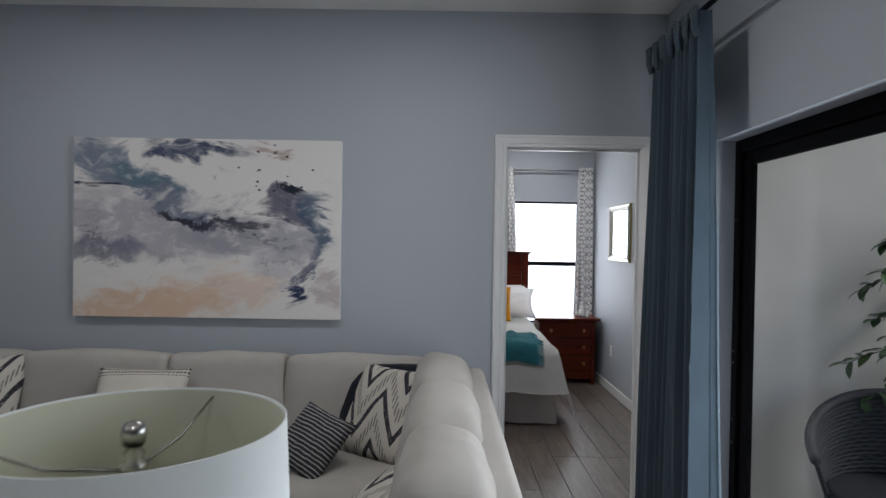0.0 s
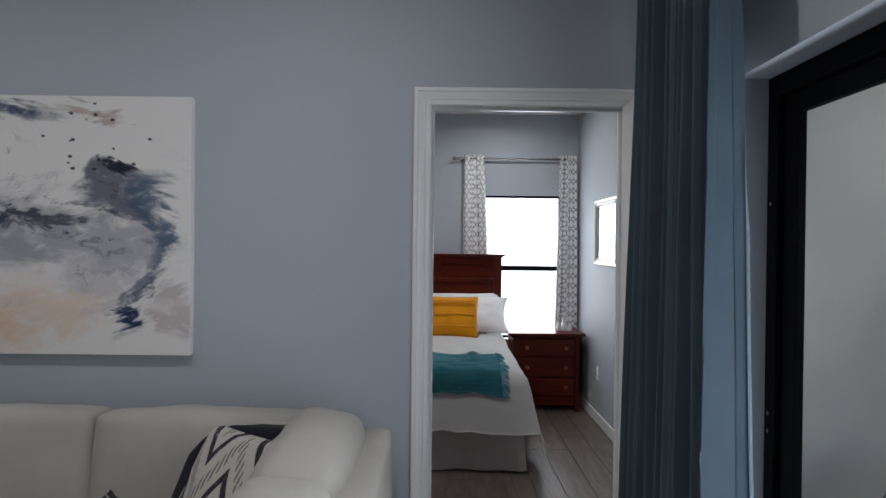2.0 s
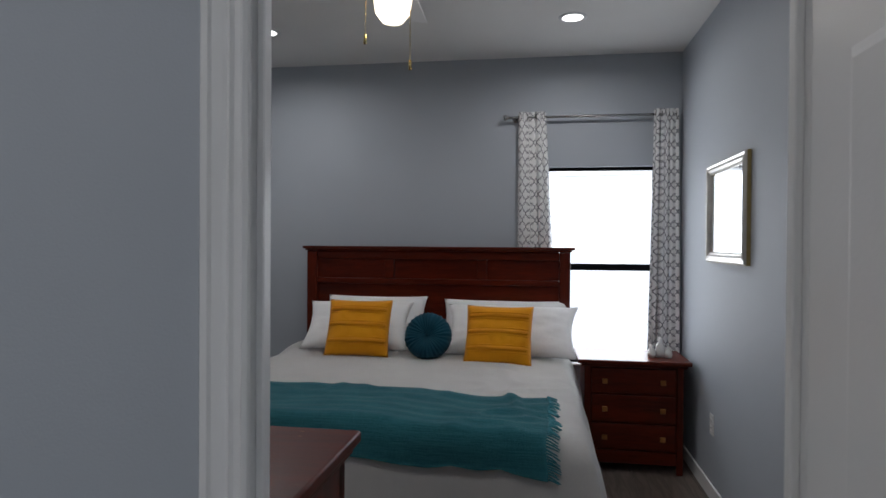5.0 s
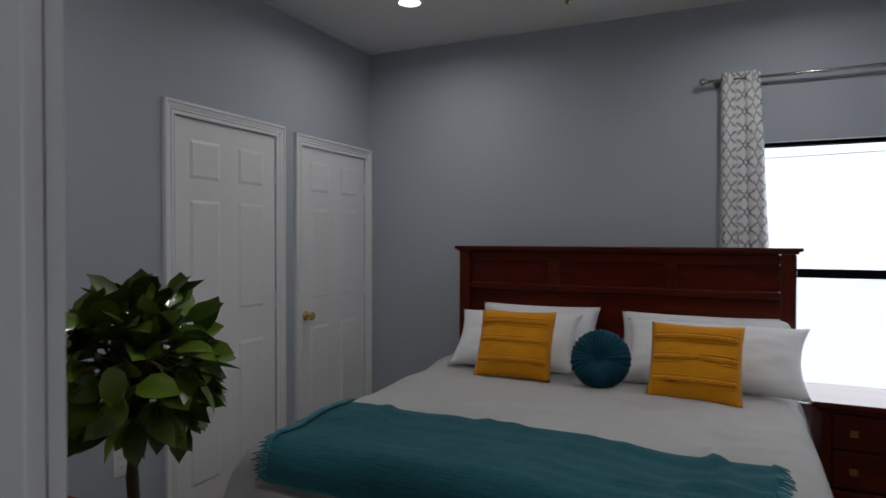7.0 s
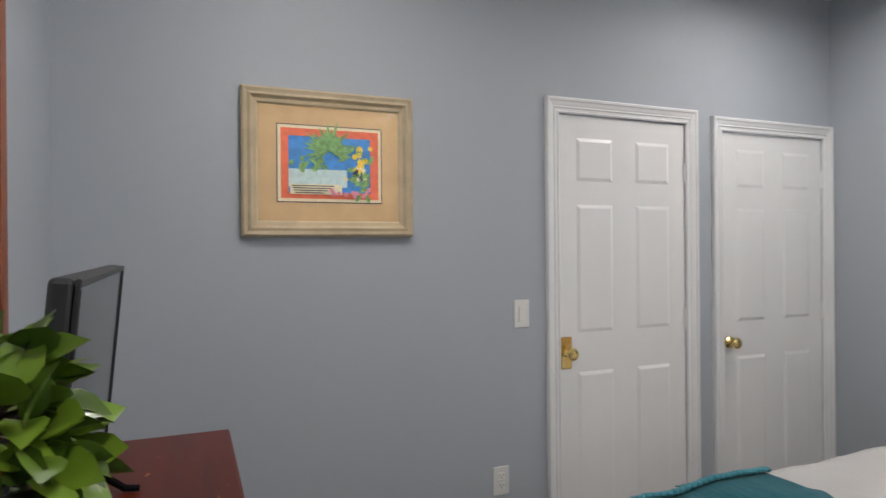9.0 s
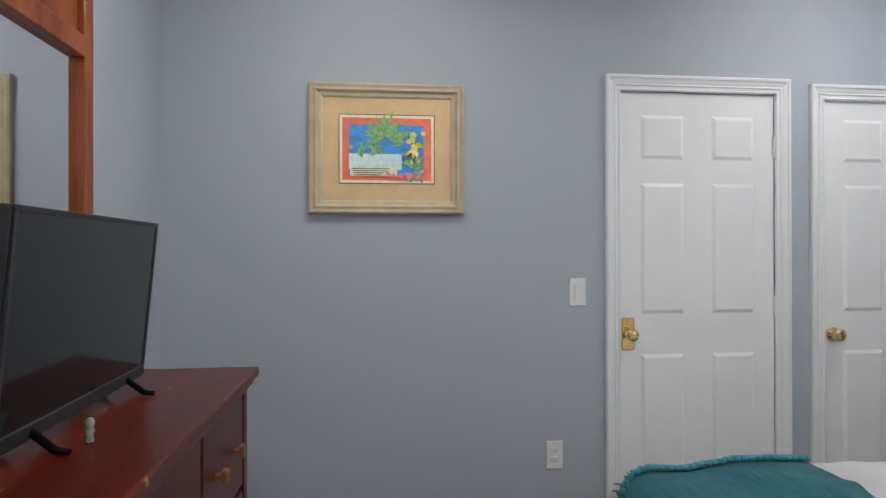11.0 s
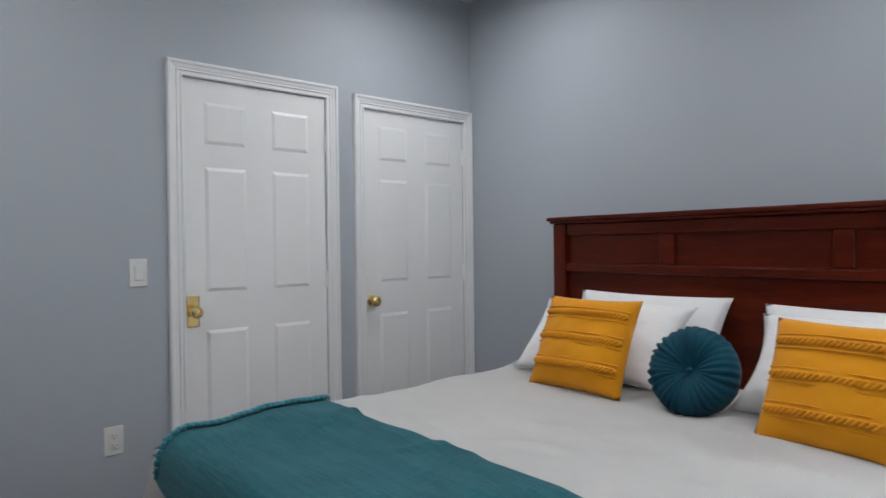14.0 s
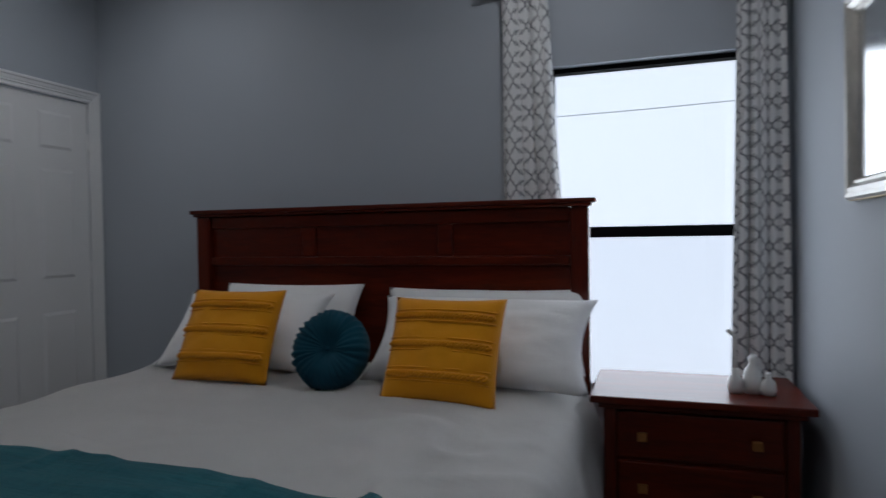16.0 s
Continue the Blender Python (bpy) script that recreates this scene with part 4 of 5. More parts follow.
part("cornice", box((MX0 - 0.03, 0.0, MT + 0.20), (MX1 + 0.03, 0.06, MT + 0.225), 0.006), M_HUTCH, hm)
part("glass", box((MX0 + 0.05, 0.006, 0.065), (MX1 - 0.05, 0.012, MT - 0.055)), M_MIRROR, hm, "silvered mirror glass")

# television on splayed feet
tv = empty("television", pose(-0.22, 4.008, DRT - 0.012, 0, 0, 1.5), "black flat television on splayed feet", "television")
scr = part("screen", box((-0.328, 0.008, 0.065), (0.328, 0.011, 0.425)), M_BLACK_GLOSS, tv, "dark glossy screen, switched off")
b = bmesh.new()
for lo, hi in (((-0.338, -0.018, 0.036), (0.338, 0.0075, 0.435)),):
    add_box(b, lo, hi, 0.006, 2)
for lo, hi in (((-0.338, 0.0075, 0.425), (0.338, 0.014, 0.435)), ((-0.338, 0.0075, 0.036), (0.338, 0.014, 0.065)), ((-0.338, 0.0075, 0.065), (-0.328, 0.014, 0.425)), ((0.328, 0.0075, 0.065), (0.338, 0.014, 0.425))):
    add_box(b, lo, hi, 0.0015, 1)
bez = part("bezel", b, M_PLASTIC_DK, tv)
b = bmesh.new()
add_box(b, (-0.26, -0.055, 0.10), (0.26, -0.0185, 0.33), 0.02, 3)
hou = part("back_housing", b, M_PLASTIC_DK, tv)
for o in (scr, bez, hou):
    o.matrix_local = pose(0, -0.01, 0.003, -5.5)
for x in (-0.22, 0.22):
    b = bmesh.new()
    add_tube(b, [(x, 0.0, 0.055), (x + 0.01, 0.05, 0.02), (x + 0.015, 0.075, 0.018)], 0.008, 8, 0.006)
    add_tube(b, [(x, 0.0, 0.055), (x + 0.01, -0.04, 0.02), (x + 0.02, -0.10, 0.006)], 0.008, 8, 0.006)
    part("foot", b, M_BLACK, tv, "", True)

# small figurine by the television
M_FIG = plain("painted_figurine", (0.25, 0.30, 0.24), 0.4, 0, 0.6, 150)
fg = rest("figurine", lathe([(0.007, 0), (0.008, 0.003), (0.006, 0.010), (0.009, 0.02), (0.006, 0.028), (0.009, 0.036), (0.007, 0.043), (0, 0.046)], 14), M_FIG, pose(-0.06, 4.09, DRT), "tiny pale figurine on dresser top", "figurine")

# ---- topiary plant on the dresser ----
PX, PY = 0.38, DRY + 0.18
pl = empty("topiary_plant", pose(PX, PY, DRT), "glossy green leafy topiary in small pot", "plant")
part("pot", lathe([(0.04, 0), (0.045, 0.004), (0.052, 0.06), (0.056, 0.062), (0.056, 0.07), (0.049, 0.07), (0.046, 0.055)], 24), M_POT, pl, "small white pot", True)
part("moss", lathe([(0.045, 0.052), (0.04, 0.06), (0.02, 0.066), (0, 0.067)], 16), M_SOIL, pl, "", True)
part("trunk", tube([(0, 0, 0.055), (0.006, 0.0, 0.12), (-0.004, 0.003, 0.19), (0, 0, 0.27)], 0.008, 8, 0.006), M_BARK, pl, "", True)
rng = random.Random(11)
b, tw = bmesh.new(), bmesh.new()
C = Vector((0, 0, 0.315))
for i in range(330):
    a, zc = rng.uniform(0, 2 * math.pi), rng.uniform(-0.85, 1)
    rr = math.sqrt(max(0, 1 - zc * zc))
    d = Vector((rr * math.cos(a), rr * math.sin(a), zc))
    R = rng.uniform(0.55, 1.0) ** 0.6
    p = C + Vector((d.x * 0.083, d.y * 0.083, d.z * 0.080)) * R
    up = (d + Vector((rng.uniform(-0.7, 0.7), rng.uniform(-0.7, 0.7), rng.uniform(-0.5, 0.35)))).normalized()
    q = up.to_track_quat("Y", "Z").to_matrix().to_4x4()
    m = Matrix.Translation(p - up * 0.01) @ q @ pose(0, 0, 0, 0, rng.uniform(-60, 60), 0)
    leaf_verts(b, m, rng.uniform(0.034, 0.054), rng.uniform(0.022, 0.031), rng.uniform(-0.05, 0.40))
    if i % 6 == 0:
        add_tube(tw, [C * 0.9, (C + p) / 2 + Vector((0, 0, 0.01)), p], 0.003, 5, 0.0015)
tagged(part("branchwork", tw, M_BARK, pl, "", True), kind="stuff")
tagged(part("foliage", b, M_LEAF, pl, "dense glossy green leaves", True), kind="stuff")


# ---- framed things on the bedroom walls ----
def frame_ring(w, h, prof):
    """Mitred picture frame round w x h (outer), flat in x and z, proud towards -y; prof: (inset, depth)."""
    bm = bmesh.new()
    rows = [[bm.verts.new((sx * (w / 2 - u), -d, sz * (h / 2 - u))) for sx, sz in ((-1, -1), (1, -1), (1, 1), (-1, 1))] for u, d in prof]
    for r, s in zip(rows, rows[1:]):
        for i in range(4):
            j = (i + 1) % 4
            bm.faces.new((r[i], r[j], s[j], s[i]))
    return bm


wm = empty("wall_mirror", pose(RX, 6.285, 1.61, 0, 0, -90), "rectangular wall mirror in silver-gilt frame", "mirror")
part("frame", frame_ring(0.68, 0.54, [(0, 0), (0, 0.022), (0.006, 0.030), (0.018, 0.026), (0.03, 0.031), (0.042, 0.020), (0.048, 0.022), (0.055, 0.012), (0.055, 0.004)]), M_SILVER, wm, "silver-leaf moulded frame")
part("edge", frame_ring(0.684, 0.544, [(0, 0), (0, 0.018), (0.0025, 0.018)]), M_GOLDEDGE, wm, "aged gold side edge")
part("glass", box((-0.29, -0.009, -0.22), (0.29, -0.004, 0.22)), M_OLD_MIRROR, wm, "silvered mirror glass")

PW, PH = 0.638, 0.535
pic = empty("framed_print", pose(LX, 4.659, 1.768, 0, 0, 90), "bright tropical print in wide cream wooden frame", "picture")
part("frame", frame_ring(PW, PH, [(0, 0), (0, 0.026), (0.008, 0.032), (0.02, 0.028), (0.030, 0.032), (0.040, 0.020), (0.052, 0.018), (0.058, 0.010), (0.058, 0.004)]), M_TANFRAME, pic)
part("mat_board", box((-PW / 2 + 0.055, -0.010, -PH / 2 + 0.055), (PW / 2 - 0.055, -0.004, PH / 2 - 0.055)), M_TANMAT, pic, "tan linen mat")


def flat(name, c, x0, x1, z0, z1, d):
    part(name, box((x0, -d, z0), (x1, -d + 0.0012, z1)), c, pic)


C_RED = plain("print_coral", (0.72, 0.14, 0.07), 0.6, 0, 0.2, 40)
C_SKY = plain("print_blue", (0.05, 0.24, 0.62), 0.6, 0, 0.35, 30)
C_CREAM = plain("print_cream", (0.74, 0.66, 0.45), 0.6, 0, 0.15, 60)
C_SEA = plain("print_pale_sea", (0.52, 0.66, 0.66), 0.6, 0, 0.2, 60)
C_GREEN = plain("print_green", (0.20, 0.38, 0.14), 0.6, 0, 0.5, 60)
C_YEL = plain("print_yellow", (0.80, 0.55, 0.06), 0.6, 0, 0.2, 60)
C_DK = plain("print_dark", (0.03, 0.03, 0.06), 0.6)
C_PINK = plain("print_pink", (0.70, 0.25, 0.33), 0.6)
flat("dark_fillet", C_DK, -0.197, 0.197, -0.143, 0.143, 0.0115)
flat("white_border", C_CREAM, -0.193, 0.193, -0.139, 0.139, 0.013)
flat("coral_border", C_RED, -0.182, 0.182, -0.128, 0.128, 0.0145)
flat("sky", C_SKY, -0.155, 0.150, -0.105, 0.100, 0.016)
flat("sea", C_SEA, -0.155, 0.060, -0.085, -0.020, 0.0175)
flat("sand", C_CREAM, -0.150, 0.04, -0.112, -0.075, 0.019)
rng = random.Random(3)
b = bmesh.new()
for i in range(24):
    a = radians(-25 + i * 10)
    m = pose(-0.005, -0.0205, 0.05, 90, 0, 0) @ pose(0, 0, 0, 0, 0, math.degrees(a) - 90)
    leaf_verts(b, m, rng.uniform(0.06, 0.115), 0.012, 0.0)
part("palm_fronds", b, C_GREEN, pic)
b = bmesh.new()
for i in range(46):
    m = pose(rng.uniform(-0.15, -0.03) if i < 16 else rng.uniform(0.06, 0.15), -0.0215, rng.uniform(-0.02, 0.02) if i < 16 else rng.uniform(-0.11, 0.05), 90, 0, 0) @ pose(0, 0, 0, 0, 0, rng.uniform(0, 360))
    leaf_verts(b, m, rng.uniform(0.02, 0.045), 0.016, 0.0)
part("undergrowth", b, C_GREEN, pic)
for nm, c, n, x0, x1, z0, z1, r in (("blossoms", C_PINK, 12, 0.0, 0.155, -0.118, -0.085, 0.009), ("sunlit_patch", C_YEL, 12, 0.08, 0.15, -0.03, 0.08, 0.014), ("dark_accent", C_DK, 5, 0.08, 0.125, -0.05, -0.02, 0.012), ("pale_accent", C_CREAM, 9, 0.05, 0.14, -0.06, 0.0, 0.009)):
    b = bmesh.new()
    for i in range(n):
        add_lathe(b, [(r * rng.uniform(0.6, 1.1), 0), (0, 0.0006)], 7, pose(rng.uniform(x0, x1), -0.0225, rng.uniform(z0, z1), 90))
    part(nm, b, c, pic)
b = bmesh.new()
for i in range(4):
    add_box(b, (-0.145 + 0.004 * i, -0.0208, -0.083 - i * 0.0085), (0.01 - 0.012 * i, -0.0196, -0.0798 - i * 0.0085))
part("caption_lines", b, C_DK, pic)
p = part("glazing", box((-PW / 2 + 0.055, -0.0262, -PH / 2 + 0.055), (PW / 2 - 0.055, -0.0245, PH / 2 - 0.055)), M_PICGLASS, pic)
p.visible_shadow = False


def plate(name, y, z, kind, m=None):
    e = empty(name, m or pose(LX, y, z, 0, 0, 90), "white plastic " + ("rocker light switch" if kind == "rocker" else "double wall socket"), "switch" if kind == "rocker" else "socket")
    part("cover_plate", box((-0.036, -0.006, -0.059), (0.036, 0, 0.059), 0.003, 2), M_SWITCH, e)
    if kind == "rocker":
        part("rocker", box((-0.016, -0.010, -0.033), (0.016, -0.006, 0.033), 0.003, 2), M_SWITCH, e)
    else:
        for s in (-0.02, 0.02):
            o = part("outlet", box((-0.017, -0.009, s - 0.014), (0.017, -0.006, s + 0.014), 0.004, 2), M_SWITCH, e)
            b = bmesh.new()
            add_box(b, (-0.008, -0.0095, s - 0.002), (-0.0055, -0.0088, s + 0.007))
            add_box(b, (0.0055, -0.0095, s - 0.002), (0.008, -0.0088, s + 0.006))
            add_lathe(b, [(0.0028, 0), (0, 0.0006)], 8, pose(0, -0.009, s - 0.008, 90))
            part("slots", b, M_SLOT, o)


plate("light_switch", 5.468, 1.174, "rocker")
plate("wall_socket", 5.365, 0.484, "socket")
plate("wall_socket", 0, 0, "socket", pose(RX, 6.55, 0.42, 0, 0, -90))

# ---- ceiling fittings ----
# Six of these eight, after the first two, are unseen added fittings.
for lx, ly in ((-0.683, 6.62), (1.236, 6.62), (-0.5, 4.6), (1.236, 4.6), (-1.6, 2.5), (0.2, 2.4), (-1.6, 0.2), (0.2, 0.2)):
    e = empty("recessed_light", pose(lx, ly, CZ), "round white recessed ceiling light, lit, six of eight added", "ceiling light", "recessed ceiling lights")
    part("trim_ring", lathe([(0.062, 0.0), (0.062, -0.006), (0.075, -0.007), (0.085, -0.003), (0.085, 0.0)], 32), M_TRIM, e, "", True)
    part("diffuser", lathe([(0.0615, -0.001), (0.0615, -0.004), (0, -0.005)], 32), M_LIT, e, "glowing white diffuser")

fan = empty("ceiling_fan", pose(0.44, 5.40, CZ), "white ceiling fan with glowing bowl light", "ceiling fan")
part("canopy", lathe([(0.065, 0), (0.065, -0.02), (0.03, -0.05), (0.013, -0.055), (0.013, -0.14)], 24), M_TRIM, fan, "", True)
part("motor", lathe([(0.02, -0.13), (0.09, -0.14), (0.115, -0.17), (0.115, -0.22), (0.08, -0.25), (0.05, -0.255)], 28), M_TRIM, fan, "", True)
part("bowl", lathe([(0.05, -0.255), (0.072, -0.285), (0.080, -0.335), (0.072, -0.385), (0.045, -0.42), (0.0, -0.43)], 28), M_BOWL, fan, "glowing opal glass bowl", True)
for k in range(5):
    a = 20 + 72 * k
    b = bmesh.new()
    m = pose(0, 0, -0.205, 0, 0, a) @ pose(0, 0, 0, 10, 0, 0)
    add_box(b, (0.17, -0.06, -0.003), (0.60, 0.06, 0.003), 0.003, 1)
    b.transform(m)
    bl = part("blade", b, M_TRIM, fan)
    b = box((0.10, -0.015, -0.004), (0.20, 0.015, 0.001), 0.002)
    b.transform(m @ Matrix.Translation((0, 0, -0.004)))
    part("blade_arm", b, M_STEEL, bl)
for x, y, L in ((0.045, -0.03, 0.36), (-0.055, -0.02, 0.24)):
    b = tube([(x, y, -0.25), (x * 1.9, y * 1.9, -0.30), (x * 1.95, y * 1.95, -0.37 - L + 0.13)], 0.0018, 6)
    add_tube(b, [(x * 1.95, y * 1.95, -0.37 - L + 0.13), (x * 1.95, y * 1.95, -0.37 - L + 0.09)], 0.006, 8, 0.007)
    part("pull_chain", b, M_BRASS if L > 0.2 else M_STEEL, fan, "", True)

# ---- living room ----
# canvas painting
AX0, AX1, AZ0, AZ1 = -1.725, -0.262, 1.065, 2.045
art = empty("canvas_painting", pose((AX0 + AX1) / 2, DY0, (AZ0 + AZ1) / 2), "large abstract canvas in navy, grey and peach", "painting")
w, h = AX1 - AX0, AZ1 - AZ0
part("painted_face", surface(lambda u, v: ((u - 0.5) * w, -0.038, (v - 0.5) * h), 2, 2), M_ART, art, "abstract ink and wash painting")
part("stretcher", box((-w / 2, -0.0372, -h / 2), (w / 2, 0, h / 2), 0.003), M_PILLOW_W, art, "white canvas-wrapped edge")


# sectional sofa
def cushion_box(lo, hi, puff, seed, n=16, crown=0.55):
    """A soft upholstered block: box bulged outwards with rounded edges."""
    bm = bmesh.new()
    add_box(bm, (-1, -1, -1), (1, 1, 1))
    bmesh.ops.subdivide_edges(bm, edges=bm.edges[:], cuts=n, use_grid_fill=True)
    c = Vector([(a + b) / 2 for a, b in zip(lo, hi)])
    s = Vector([(b - a) / 2 for a, b in zip(lo, hi)])
    r = min(s) * crown
    for v in bm.verts:
        p = Vector([q * d for q, d in zip(v.co, s)])
        core = Vector([max(-(d - r), min(d - r, q)) for q, d in zip(p, s)])
        o = p - core
        if o.length > 1e-6:
            o = o.normalized() * r
        q = core + o
        k = [max(0, 1 - (q[i] / s[i]) ** 2) for i in range(3)]
        for i in range(3):
            j, l = (i + 1) % 3, (i + 2) % 3
            q[i] += math.copysign(puff * k[j] * k[l] * min(1, abs(q[i]) / s[i]), q[i])
        n1 = noise.noise(Vector((q.x * 5, q.y * 5, q.z * 5 + seed * 9))) * 0.012 + noise.noise(Vector((q.x * 14, q.y * 14, q.z * 14 + seed * 5))) * 0.004
        v.co = c + q + q.normalized() * n1
    return bm


SF = empty("sectional_sofa", pose(-1.0, 3.2, 0), "cream linen sectional sofa with loose back cushions", "sofa")
SO = pose(1.0, -3.2, 0)


def sofa(name, bm, smooth=True, mat=None):
    bm.transform(SO)
    return part(name, bm, mat or M_SOFA, SF, "", smooth)


sofa("base", box((-2.75, 2.80, 0.06), (0.50, 3.62, 0.30), 0.03, 3))
sofa("return_base", box((-0.40, 1.72, 0.06), (0.50, 2.798, 0.30), 0.03, 3))
sofa("back_frame", box((-2.75, 3.52, 0.30), (0.50, 3.66, 0.80), 0.05, 4))
sofa("return_back_frame", box((0.40, 1.72, 0.30), (0.525, 3.515, 0.85), 0.035, 4))
for i, (x0, x1) in enumerate(((-2.72, -1.94), (-1.94, -1.16), (-1.16, -0.40), (-0.40, 0.36))):
    sofa("seat_cushion", cushion_box((x0 + 0.004, 2.74, 0.30), (x1 - 0.004, 3.50, 0.475), 0.02, i))
for i, (y0, y1) in enumerate(((1.74, 2.24), (2.24, 2.735))):
    sofa("seat_cushion", cushion_box((-0.42, y0 + 0.004, 0.30), (0.38, y1 - 0.004, 0.475), 0.02, i + 7))
for i, (x0, x1) in enumerate(((-2.72, -1.86), (-1.86, -1.10), (-1.10, -0.50), (-0.50, 0.26))):
    b = cushion_box((x0 + 0.006, -0.10, 0.0), (x1 - 0.006, 0.10, 0.47), 0.016, i + 12, 16, 0.42)
    b.transform(pose(0, 3.45, 0.43, -9))
    sofa("back_cushion", b)
for i, (y0, y1) in enumerate(((2.86, 3.47), (2.24, 2.86), (1.70, 2.24))):
    b = cushion_box((-0.12, y0 + 0.004, 0.0), (0.12, y1 - 0.004, 0.48), 0.035, i + 20)
    b.transform(pose(0.265, 0, 0.45, 0, 7, 0))
    sofa("back_cushion", b)
for x, y in ((-2.65, 2.9), (-2.65, 3.55), (0.42, 3.55), (-0.32, 1.8), (0.42, 1.8), (-0.5, 2.9)):
    sofa("foot", lathe([(0.025, 0), (0.03, 0.065)], 12, pose(x, y, 0)), True, M_BLACK)


def cushion(label, mat, w, h, t, m, sd, group="", piping=None):
    p = rest("throw_pillow", pillow(w, h, t, 22, 0.05, sd), mat, m, label, "pillow", group)
    if piping:
        pts = []
        for k in range(81):
            u = k / 80 * 4
            s = int(min(u, 3.999))
            f = u - s
            a, bb = ((2 * f - 1, -1), (1, 2 * f - 1), (1 - 2 * f, 1), (-1, 1 - 2 * f))[s]
            pts.append((a * w / 2 * (1 - 0.05 * (1 - bb * bb) * a * a), bb * h / 2 * (1 - 0.05 * (1 - a * a) * bb * bb) + h / 2, 0))
        part("piping", tube(pts, 0.006, 6), piping, p, "pale piped edge", True)
    return p


cushion("dark navy plush pillow with pale piping", M_NAVY, 0.52, 0.47, 0.14, pose(0.01, 3.27, 0.455, 68, 0, -14), 31, "", M_PIPING)
cushion("cream pillow with charcoal chevron pattern", M_ZIG, 0.47, 0.46, 0.14, pose(-0.02, 3.13, 0.48, 60, 0, -34), 32, "chevron pillows")
cushion("charcoal pillow with fine pale pinstripes", M_STRIPE, 0.32, 0.31, 0.12, pose(-0.36, 2.98, 0.485, 46, 10, -38), 33)
cushion("cream pillow with charcoal chevron pattern", M_ZIG, 0.46, 0.44, 0.14, pose(0.02, 2.42, 0.50, 28, 0, -72), 34, "chevron pillows")
cushion("cream pillow with dark woven bands", M_BAND, 0.44, 0.44, 0.14, pose(-1.15, 3.12, 0.48, 58, 0, 4), 35)
cushion("cream pillow with charcoal chevron pattern", M_ZIG, 0.46, 0.46, 0.14, pose(-2.00, 3.22, 0.48, 64, 0, 10), 36, "chevron pillows")

# side table and table lamp
LPX, LPY = -0.09, 1.07
tb = empty("side_table", pose(LPX - 0.03, LPY, 0), "round dark wooden side table under lamp", "table")
part("tabletop", lathe([(0.0, 0.575), (0.21, 0.575), (0.225, 0.58), (0.225, 0.595), (0.218, 0.60), (0.0, 0.60)], 36), M_CHERRY, tb, "", True)
part("column", lathe([(0.16, 0), (0.16, 0.02), (0.05, 0.04), (0.03, 0.12), (0.03, 0.5), (0.06, 0.574)], 24), M_CHERRY_V, tb, "", True)
tl = empty("table_lamp", pose(LPX, LPY, 0.60), "table lamp with white drum shade and nickel finial", "lamp")
part("base", lathe([(0.075, 0), (0.075, 0.015), (0.03, 0.03), (0.06, 0.10), (0.075, 0.17), (0.05, 0.25), (0.018, 0.30), (0.012, 0.40)], 28), M_CERAMIC, tl, "", True)
part("shade", lathe([(0.203, 0.36), (0.190, 0.665), (0.187, 0.665), (0.200, 0.36), (0.203, 0.36)], 64), [M_SHADE], tl, "white linen drum shade", True)
part("lining", lathe([(0.1995, 0.362), (0.1865, 0.662), (0.1855, 0.662), (0.1985, 0.362), (0.1995, 0.362)], 64), M_SHADE_IN, tl, "pale green-cream lining", True)
b = bmesh.new()
for k in range(3):
    a = radians(200 + 120 * k)
    add_tube(b, [(0.012 * math.cos(a), 0.012 * math.sin(a), 0.605), (0.1 * math.cos(a), 0.1 * math.sin(a), 0.615), (0.186 * math.cos(a), 0.186 * math.sin(a), 0.652)], 0.0022, 6)
for s in (-1, 1):
    add_tube(b, [(s * 0.012, 0, 0.60), (s * 0.04, 0, 0.55), (s * 0.045, 0, 0.47), (s * 0.012, 0, 0.40)], 0.002, 6)
part("spider", b, M_STEEL, tl, "", True)
part("finial", lathe([(0.016, 0.60), (0.018, 0.612), (0.010, 0.618), (0.014, 0.626), (0.008, 0.632), (0.014, 0.638), (0.0165, 0.652), (0.012, 0.664), (0, 0.668)], 20), M_STEEL, tl, "brushed nickel finial", True)

# slate curtain and its rod
cu = tagged(obj("drape", drape((1.335, 2.735), (1.335, 3.32), 0.015, 2.44, 10.0, 0.07, 1.26, 3, 420, 40, 0.0, True, -0.025), M_DRAPE, None, "", True), "floor-length slate blue pinch-pleated curtain", "curtain")
b = bmesh.new()
for k in range(7):
    y = 2.755 + k * 0.09
    for s in (-0.010, 0.0, 0.010):
        add_tube(b, [(1.30, y + s, 2.335), (1.288, y + s * 1.6, 2.375), (1.285, y + s * 2.0, 2.455)], 0.007, 6, 0.009)
part("pinch_pleats", b, M_DRAPE, cu, "", True)
lr = empty("drape_rod", pose(1.345, 2.0, 2.465), "dark metal curtain rod on patio wall", "curtain rod")
part("pole", tube([(0, -1.5, 0), (0, 1.36, 0)], 0.012, 12), M_BLACK, lr, "", True)
for y in (-1.4, 1.32):
    part("bracket", tube([(0, y, 0), (GX - 1.345, y, 0)], 0.008, 8), M_BLACK, lr, "", True)

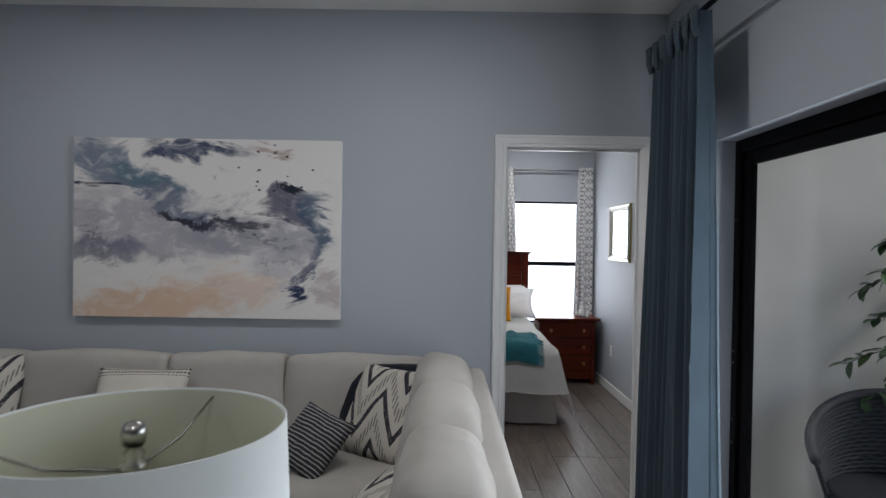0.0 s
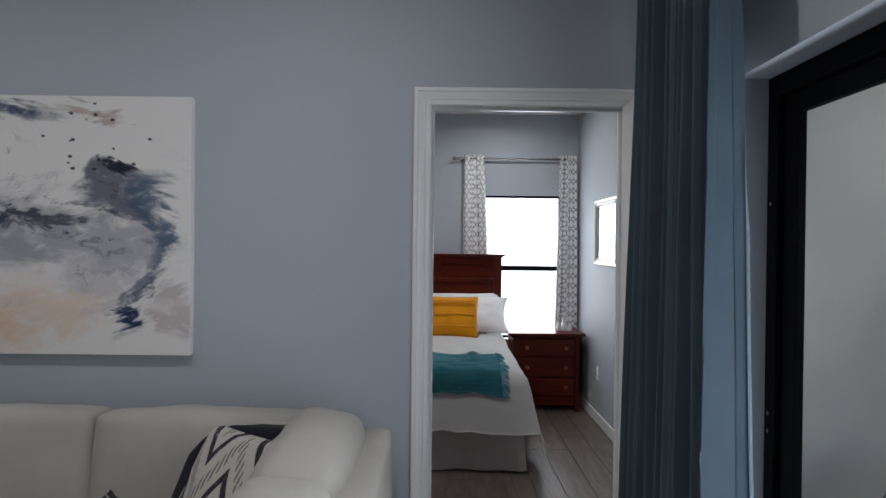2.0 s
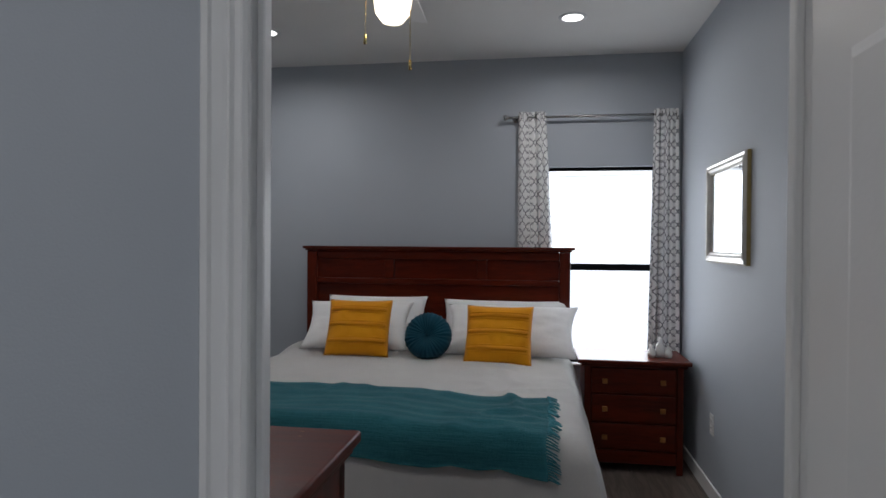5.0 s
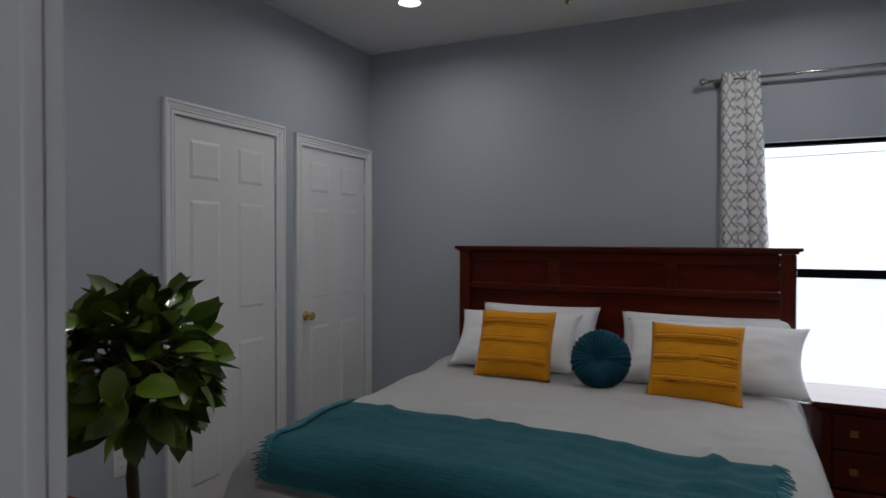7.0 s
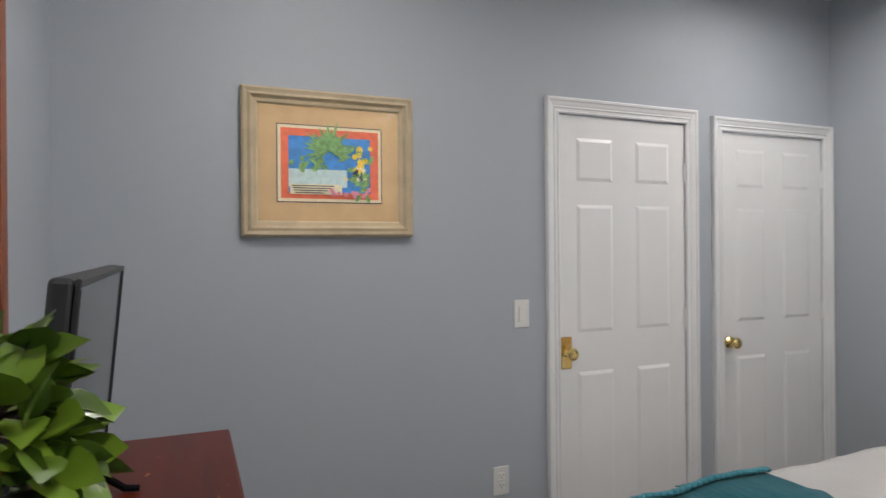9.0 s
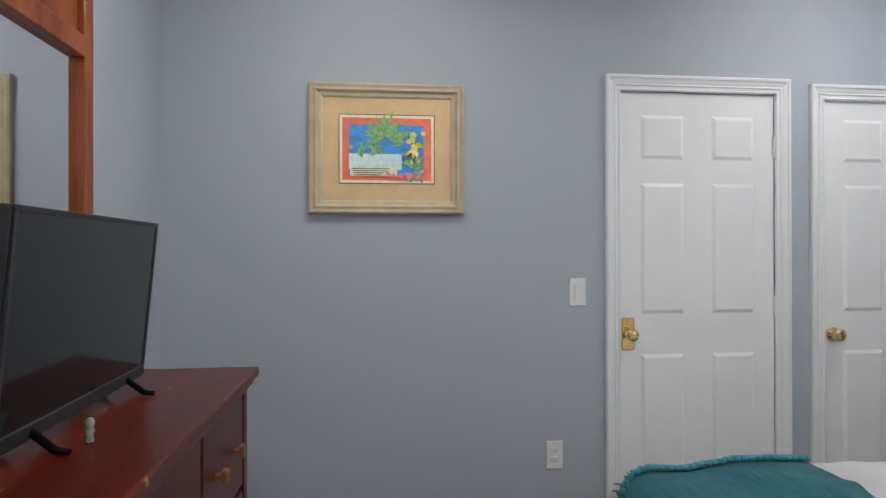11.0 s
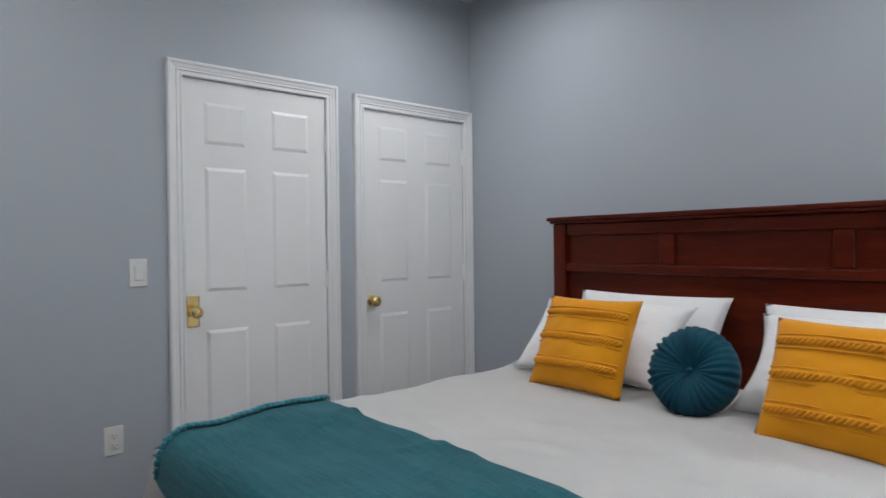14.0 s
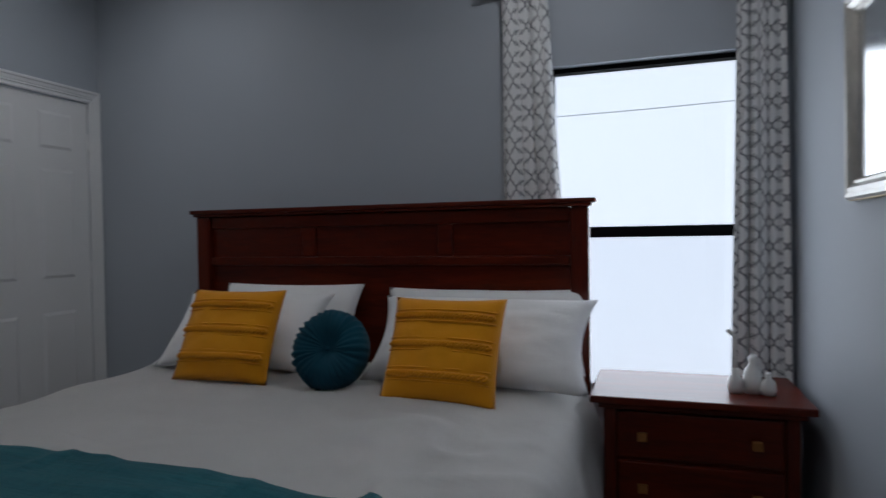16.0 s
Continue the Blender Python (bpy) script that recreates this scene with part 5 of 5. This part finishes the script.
# sliding patio door in black aluminium
pd = empty("patio_door", pose(GX + 0.112, 3.085, 0), "black aluminium sliding glass patio door", "door", "", "structure")
b = bmesh.new()
for lo, hi in (((-0.02, -0.05, 0.0), (0.06, 0.0, 1.977)), ((-0.02, -2.335, 0.0), (0.06, -2.285, 1.977)), ((-0.02, -2.285, 1.92), (0.06, -0.05, 1.977)), ((-0.02, -2.285, 0.0), (0.06, -0.05, 0.025))):
    add_box(b, lo, hi, 0.003, 1)
part("outer_frame", b, M_BLACK, pd)
for k, (y0, y1, x) in enumerate(((-0.052, -1.19, 0.0), (-1.13, -2.283, 0.032))):
    b = bmesh.new()
    for lo, hi in (((x, y0 - 0.062, 0.026), (x + 0.028, y0, 1.918)), ((x, y1, 0.026), (x + 0.028, y1 + 0.062, 1.918)), ((x, y1 + 0.062, 1.862), (x + 0.028, y0 - 0.062, 1.918)), ((x, y1 + 0.062, 0.026), (x + 0.028, y0 - 0.062, 0.10))):
        add_box(b, lo, hi, 0.003, 1)
    s = part("sash", b, M_BLACK, pd)
    g = part("pane", box((x + 0.012, y1 + 0.06, 0.098), (x + 0.016, y0 - 0.06, 1.864)), M_PICGLASS, s)
    g.visible_shadow = False
b = bmesh.new()
for z in (0.62, 0.72, 0.98, 1.03, 1.62):
    add_lathe(b, [(0.006, 0), (0.006, 0.0015), (0, 0.002)], 10, pose(-0.02, -0.022, z, 0, -90))
part("screw", b, M_STEEL, pd)

# ---- porch ----
ch = empty("wicker_chair", pose(2.40, 3.02, -0.02, 0, 0, 155), "grey woven wicker armchair with rounded back", "chair")


def shell(u, v):
    a = radians(-105 + 210 * u)
    r = 0.30 + 0.07 * v
    top = 0.40 + 0.36 * (math.cos(a * 0.62) ** 1.4)
    return Vector((r * math.sin(a) * 1.05, -r * math.cos(a), 0.34 + (top - 0.34 + 0.04) * v))


part("back_shell", surface(shell, 60, 20, None, 0.018), M_WICKER, ch, "", True)
b = bmesh.new()
for j in range(1, 22):
    add_tube(b, [shell(i / 40, j / 22) * 1.0 + Vector((0, 0, 0.004 * (-1) ** (i + j))) for i in range(41)], 0.009, 5)
part("weave", b, M_WICKER, ch, "", True)
part("rim", tube([shell(i / 48, 1.0) for i in range(49)], 0.024, 10), M_WICKER, ch, "", True)
part("seat", lathe([(0, 0.36), (0.30, 0.36), (0.33, 0.375), (0.33, 0.40), (0.30, 0.415), (0, 0.42)], 36), M_WICKER, ch, "", True)
for a in (45, 135, 225, 315):
    c_, s_ = math.cos(radians(a)), math.sin(radians(a))
    part("leg", tube([(0.26 * c_, 0.26 * s_, 0.37), (0.28 * c_, 0.28 * s_, 0.18), (0.33 * c_, 0.33 * s_, 0.0)], 0.017, 8, 0.014), M_WICKER, ch, "", True)

pt = empty("potted_tree", pose(2.78, 3.40, -0.02), "leafy potted ficus against porch wall", "plant")
part("pot", lathe([(0.13, 0), (0.14, 0.01), (0.18, 0.30), (0.19, 0.30), (0.19, 0.33), (0.165, 0.33), (0.16, 0.28)], 28), M_WICKER, pt, "", True)
part("soil", lathe([(0.16, 0.285), (0, 0.30)], 20), M_SOIL, pt)
part("trunk", tube([(0, 0, 0.28), (0.02, 0, 0.7), (-0.02, 0.01, 1.1), (0.01, 0, 1.6)], 0.018, 8, 0.008), M_BARK, pt, "", True)
rng = random.Random(8)
b, tw = bmesh.new(), bmesh.new()
for i in range(34):
    z0 = 0.62 + i * 0.03
    a = i * 2.4
    L = rng.uniform(0.22, 0.44) * (1 if z0 < 1.3 else 0.75)
    d = Vector((math.cos(a), math.sin(a) * 0.55, 0))
    pts = [Vector((0, 0, z0)), d * L * 0.5 + Vector((0, 0, z0 + 0.12)), d * L + Vector((0, 0, z0 + 0.03))]
    add_tube(tw, pts, 0.004, 5, 0.002)
    for k in range(14):
        f = 0.3 + 0.7 * k / 13
        p = pts[0].lerp(pts[1], f * 2) if f < 0.5 else pts[1].lerp(pts[2], f * 2 - 1)
        dr_ = (d + Vector((rng.uniform(-1, 1), rng.uniform(-0.6, 0.6), rng.uniform(-0.9, 0.2)))).normalized()
        m = Matrix.Translation(p) @ dr_.to_track_quat("Y", "Z").to_matrix().to_4x4()
        leaf_verts(b, m, rng.uniform(0.06, 0.10), rng.uniform(0.036, 0.055), 0.25)
tagged(part("branchwork", tw, M_BARK, pt, "", True), kind="stuff")
tagged(part("foliage", b, M_IVY, pt, "loose green leaves", True), kind="stuff")

# ---- floor planks ----
PLW, PLL = 0.18, 1.22
plank_meshes = {}


def plank(x0, x1, y0, y1):
    key = (round(x1 - x0, 3), round(y1 - y0, 3))
    if key not in plank_meshes:
        a, b_ = key[0] / 2 - 0.0012, key[1] / 2 - 0.0012
        v = [(sx * (a - i), sy * (b_ - i), z) for z, i in ((-0.0059, 0), (-0.0012, 0), (0.0, 0.0012)) for sx, sy in ((-1, -1), (1, -1), (1, 1), (-1, 1))]
        f = [(8, 9, 10, 11)] + [(r + i, r + (i + 1) % 4, r + 4 + (i + 1) % 4, r + 4 + i) for r in (0, 4) for i in range(4)]
        me = bpy.data.meshes.new("plank")
        me.from_pydata(v, [], f)
        me.materials.append(M_FLOOR)
        plank_meshes[key] = me
    o = new("plank", plank_meshes[key])
    o.location = ((x0 + x1) / 2, (y0 + y1) / 2, 0)
    o.parent = floor_ob


rng = random.Random(21)
for xa, xb, ya, yb in ((LX, RX, DY0 + 0.0, BY), (WEST, GX, SOUTH, DY0)):
    x = xa
    while x < xb - 0.01:
        x2 = min(x + PLW, xb)
        y = ya - rng.choice((0.0, 0.3, 0.6, 0.9))
        while y < yb - 0.01:
            a, c = max(y, ya), min(y + PLL, yb)
            if c - a > 0.02:
                plank(x, x2, a, c)
            y += PLL
        x = x2
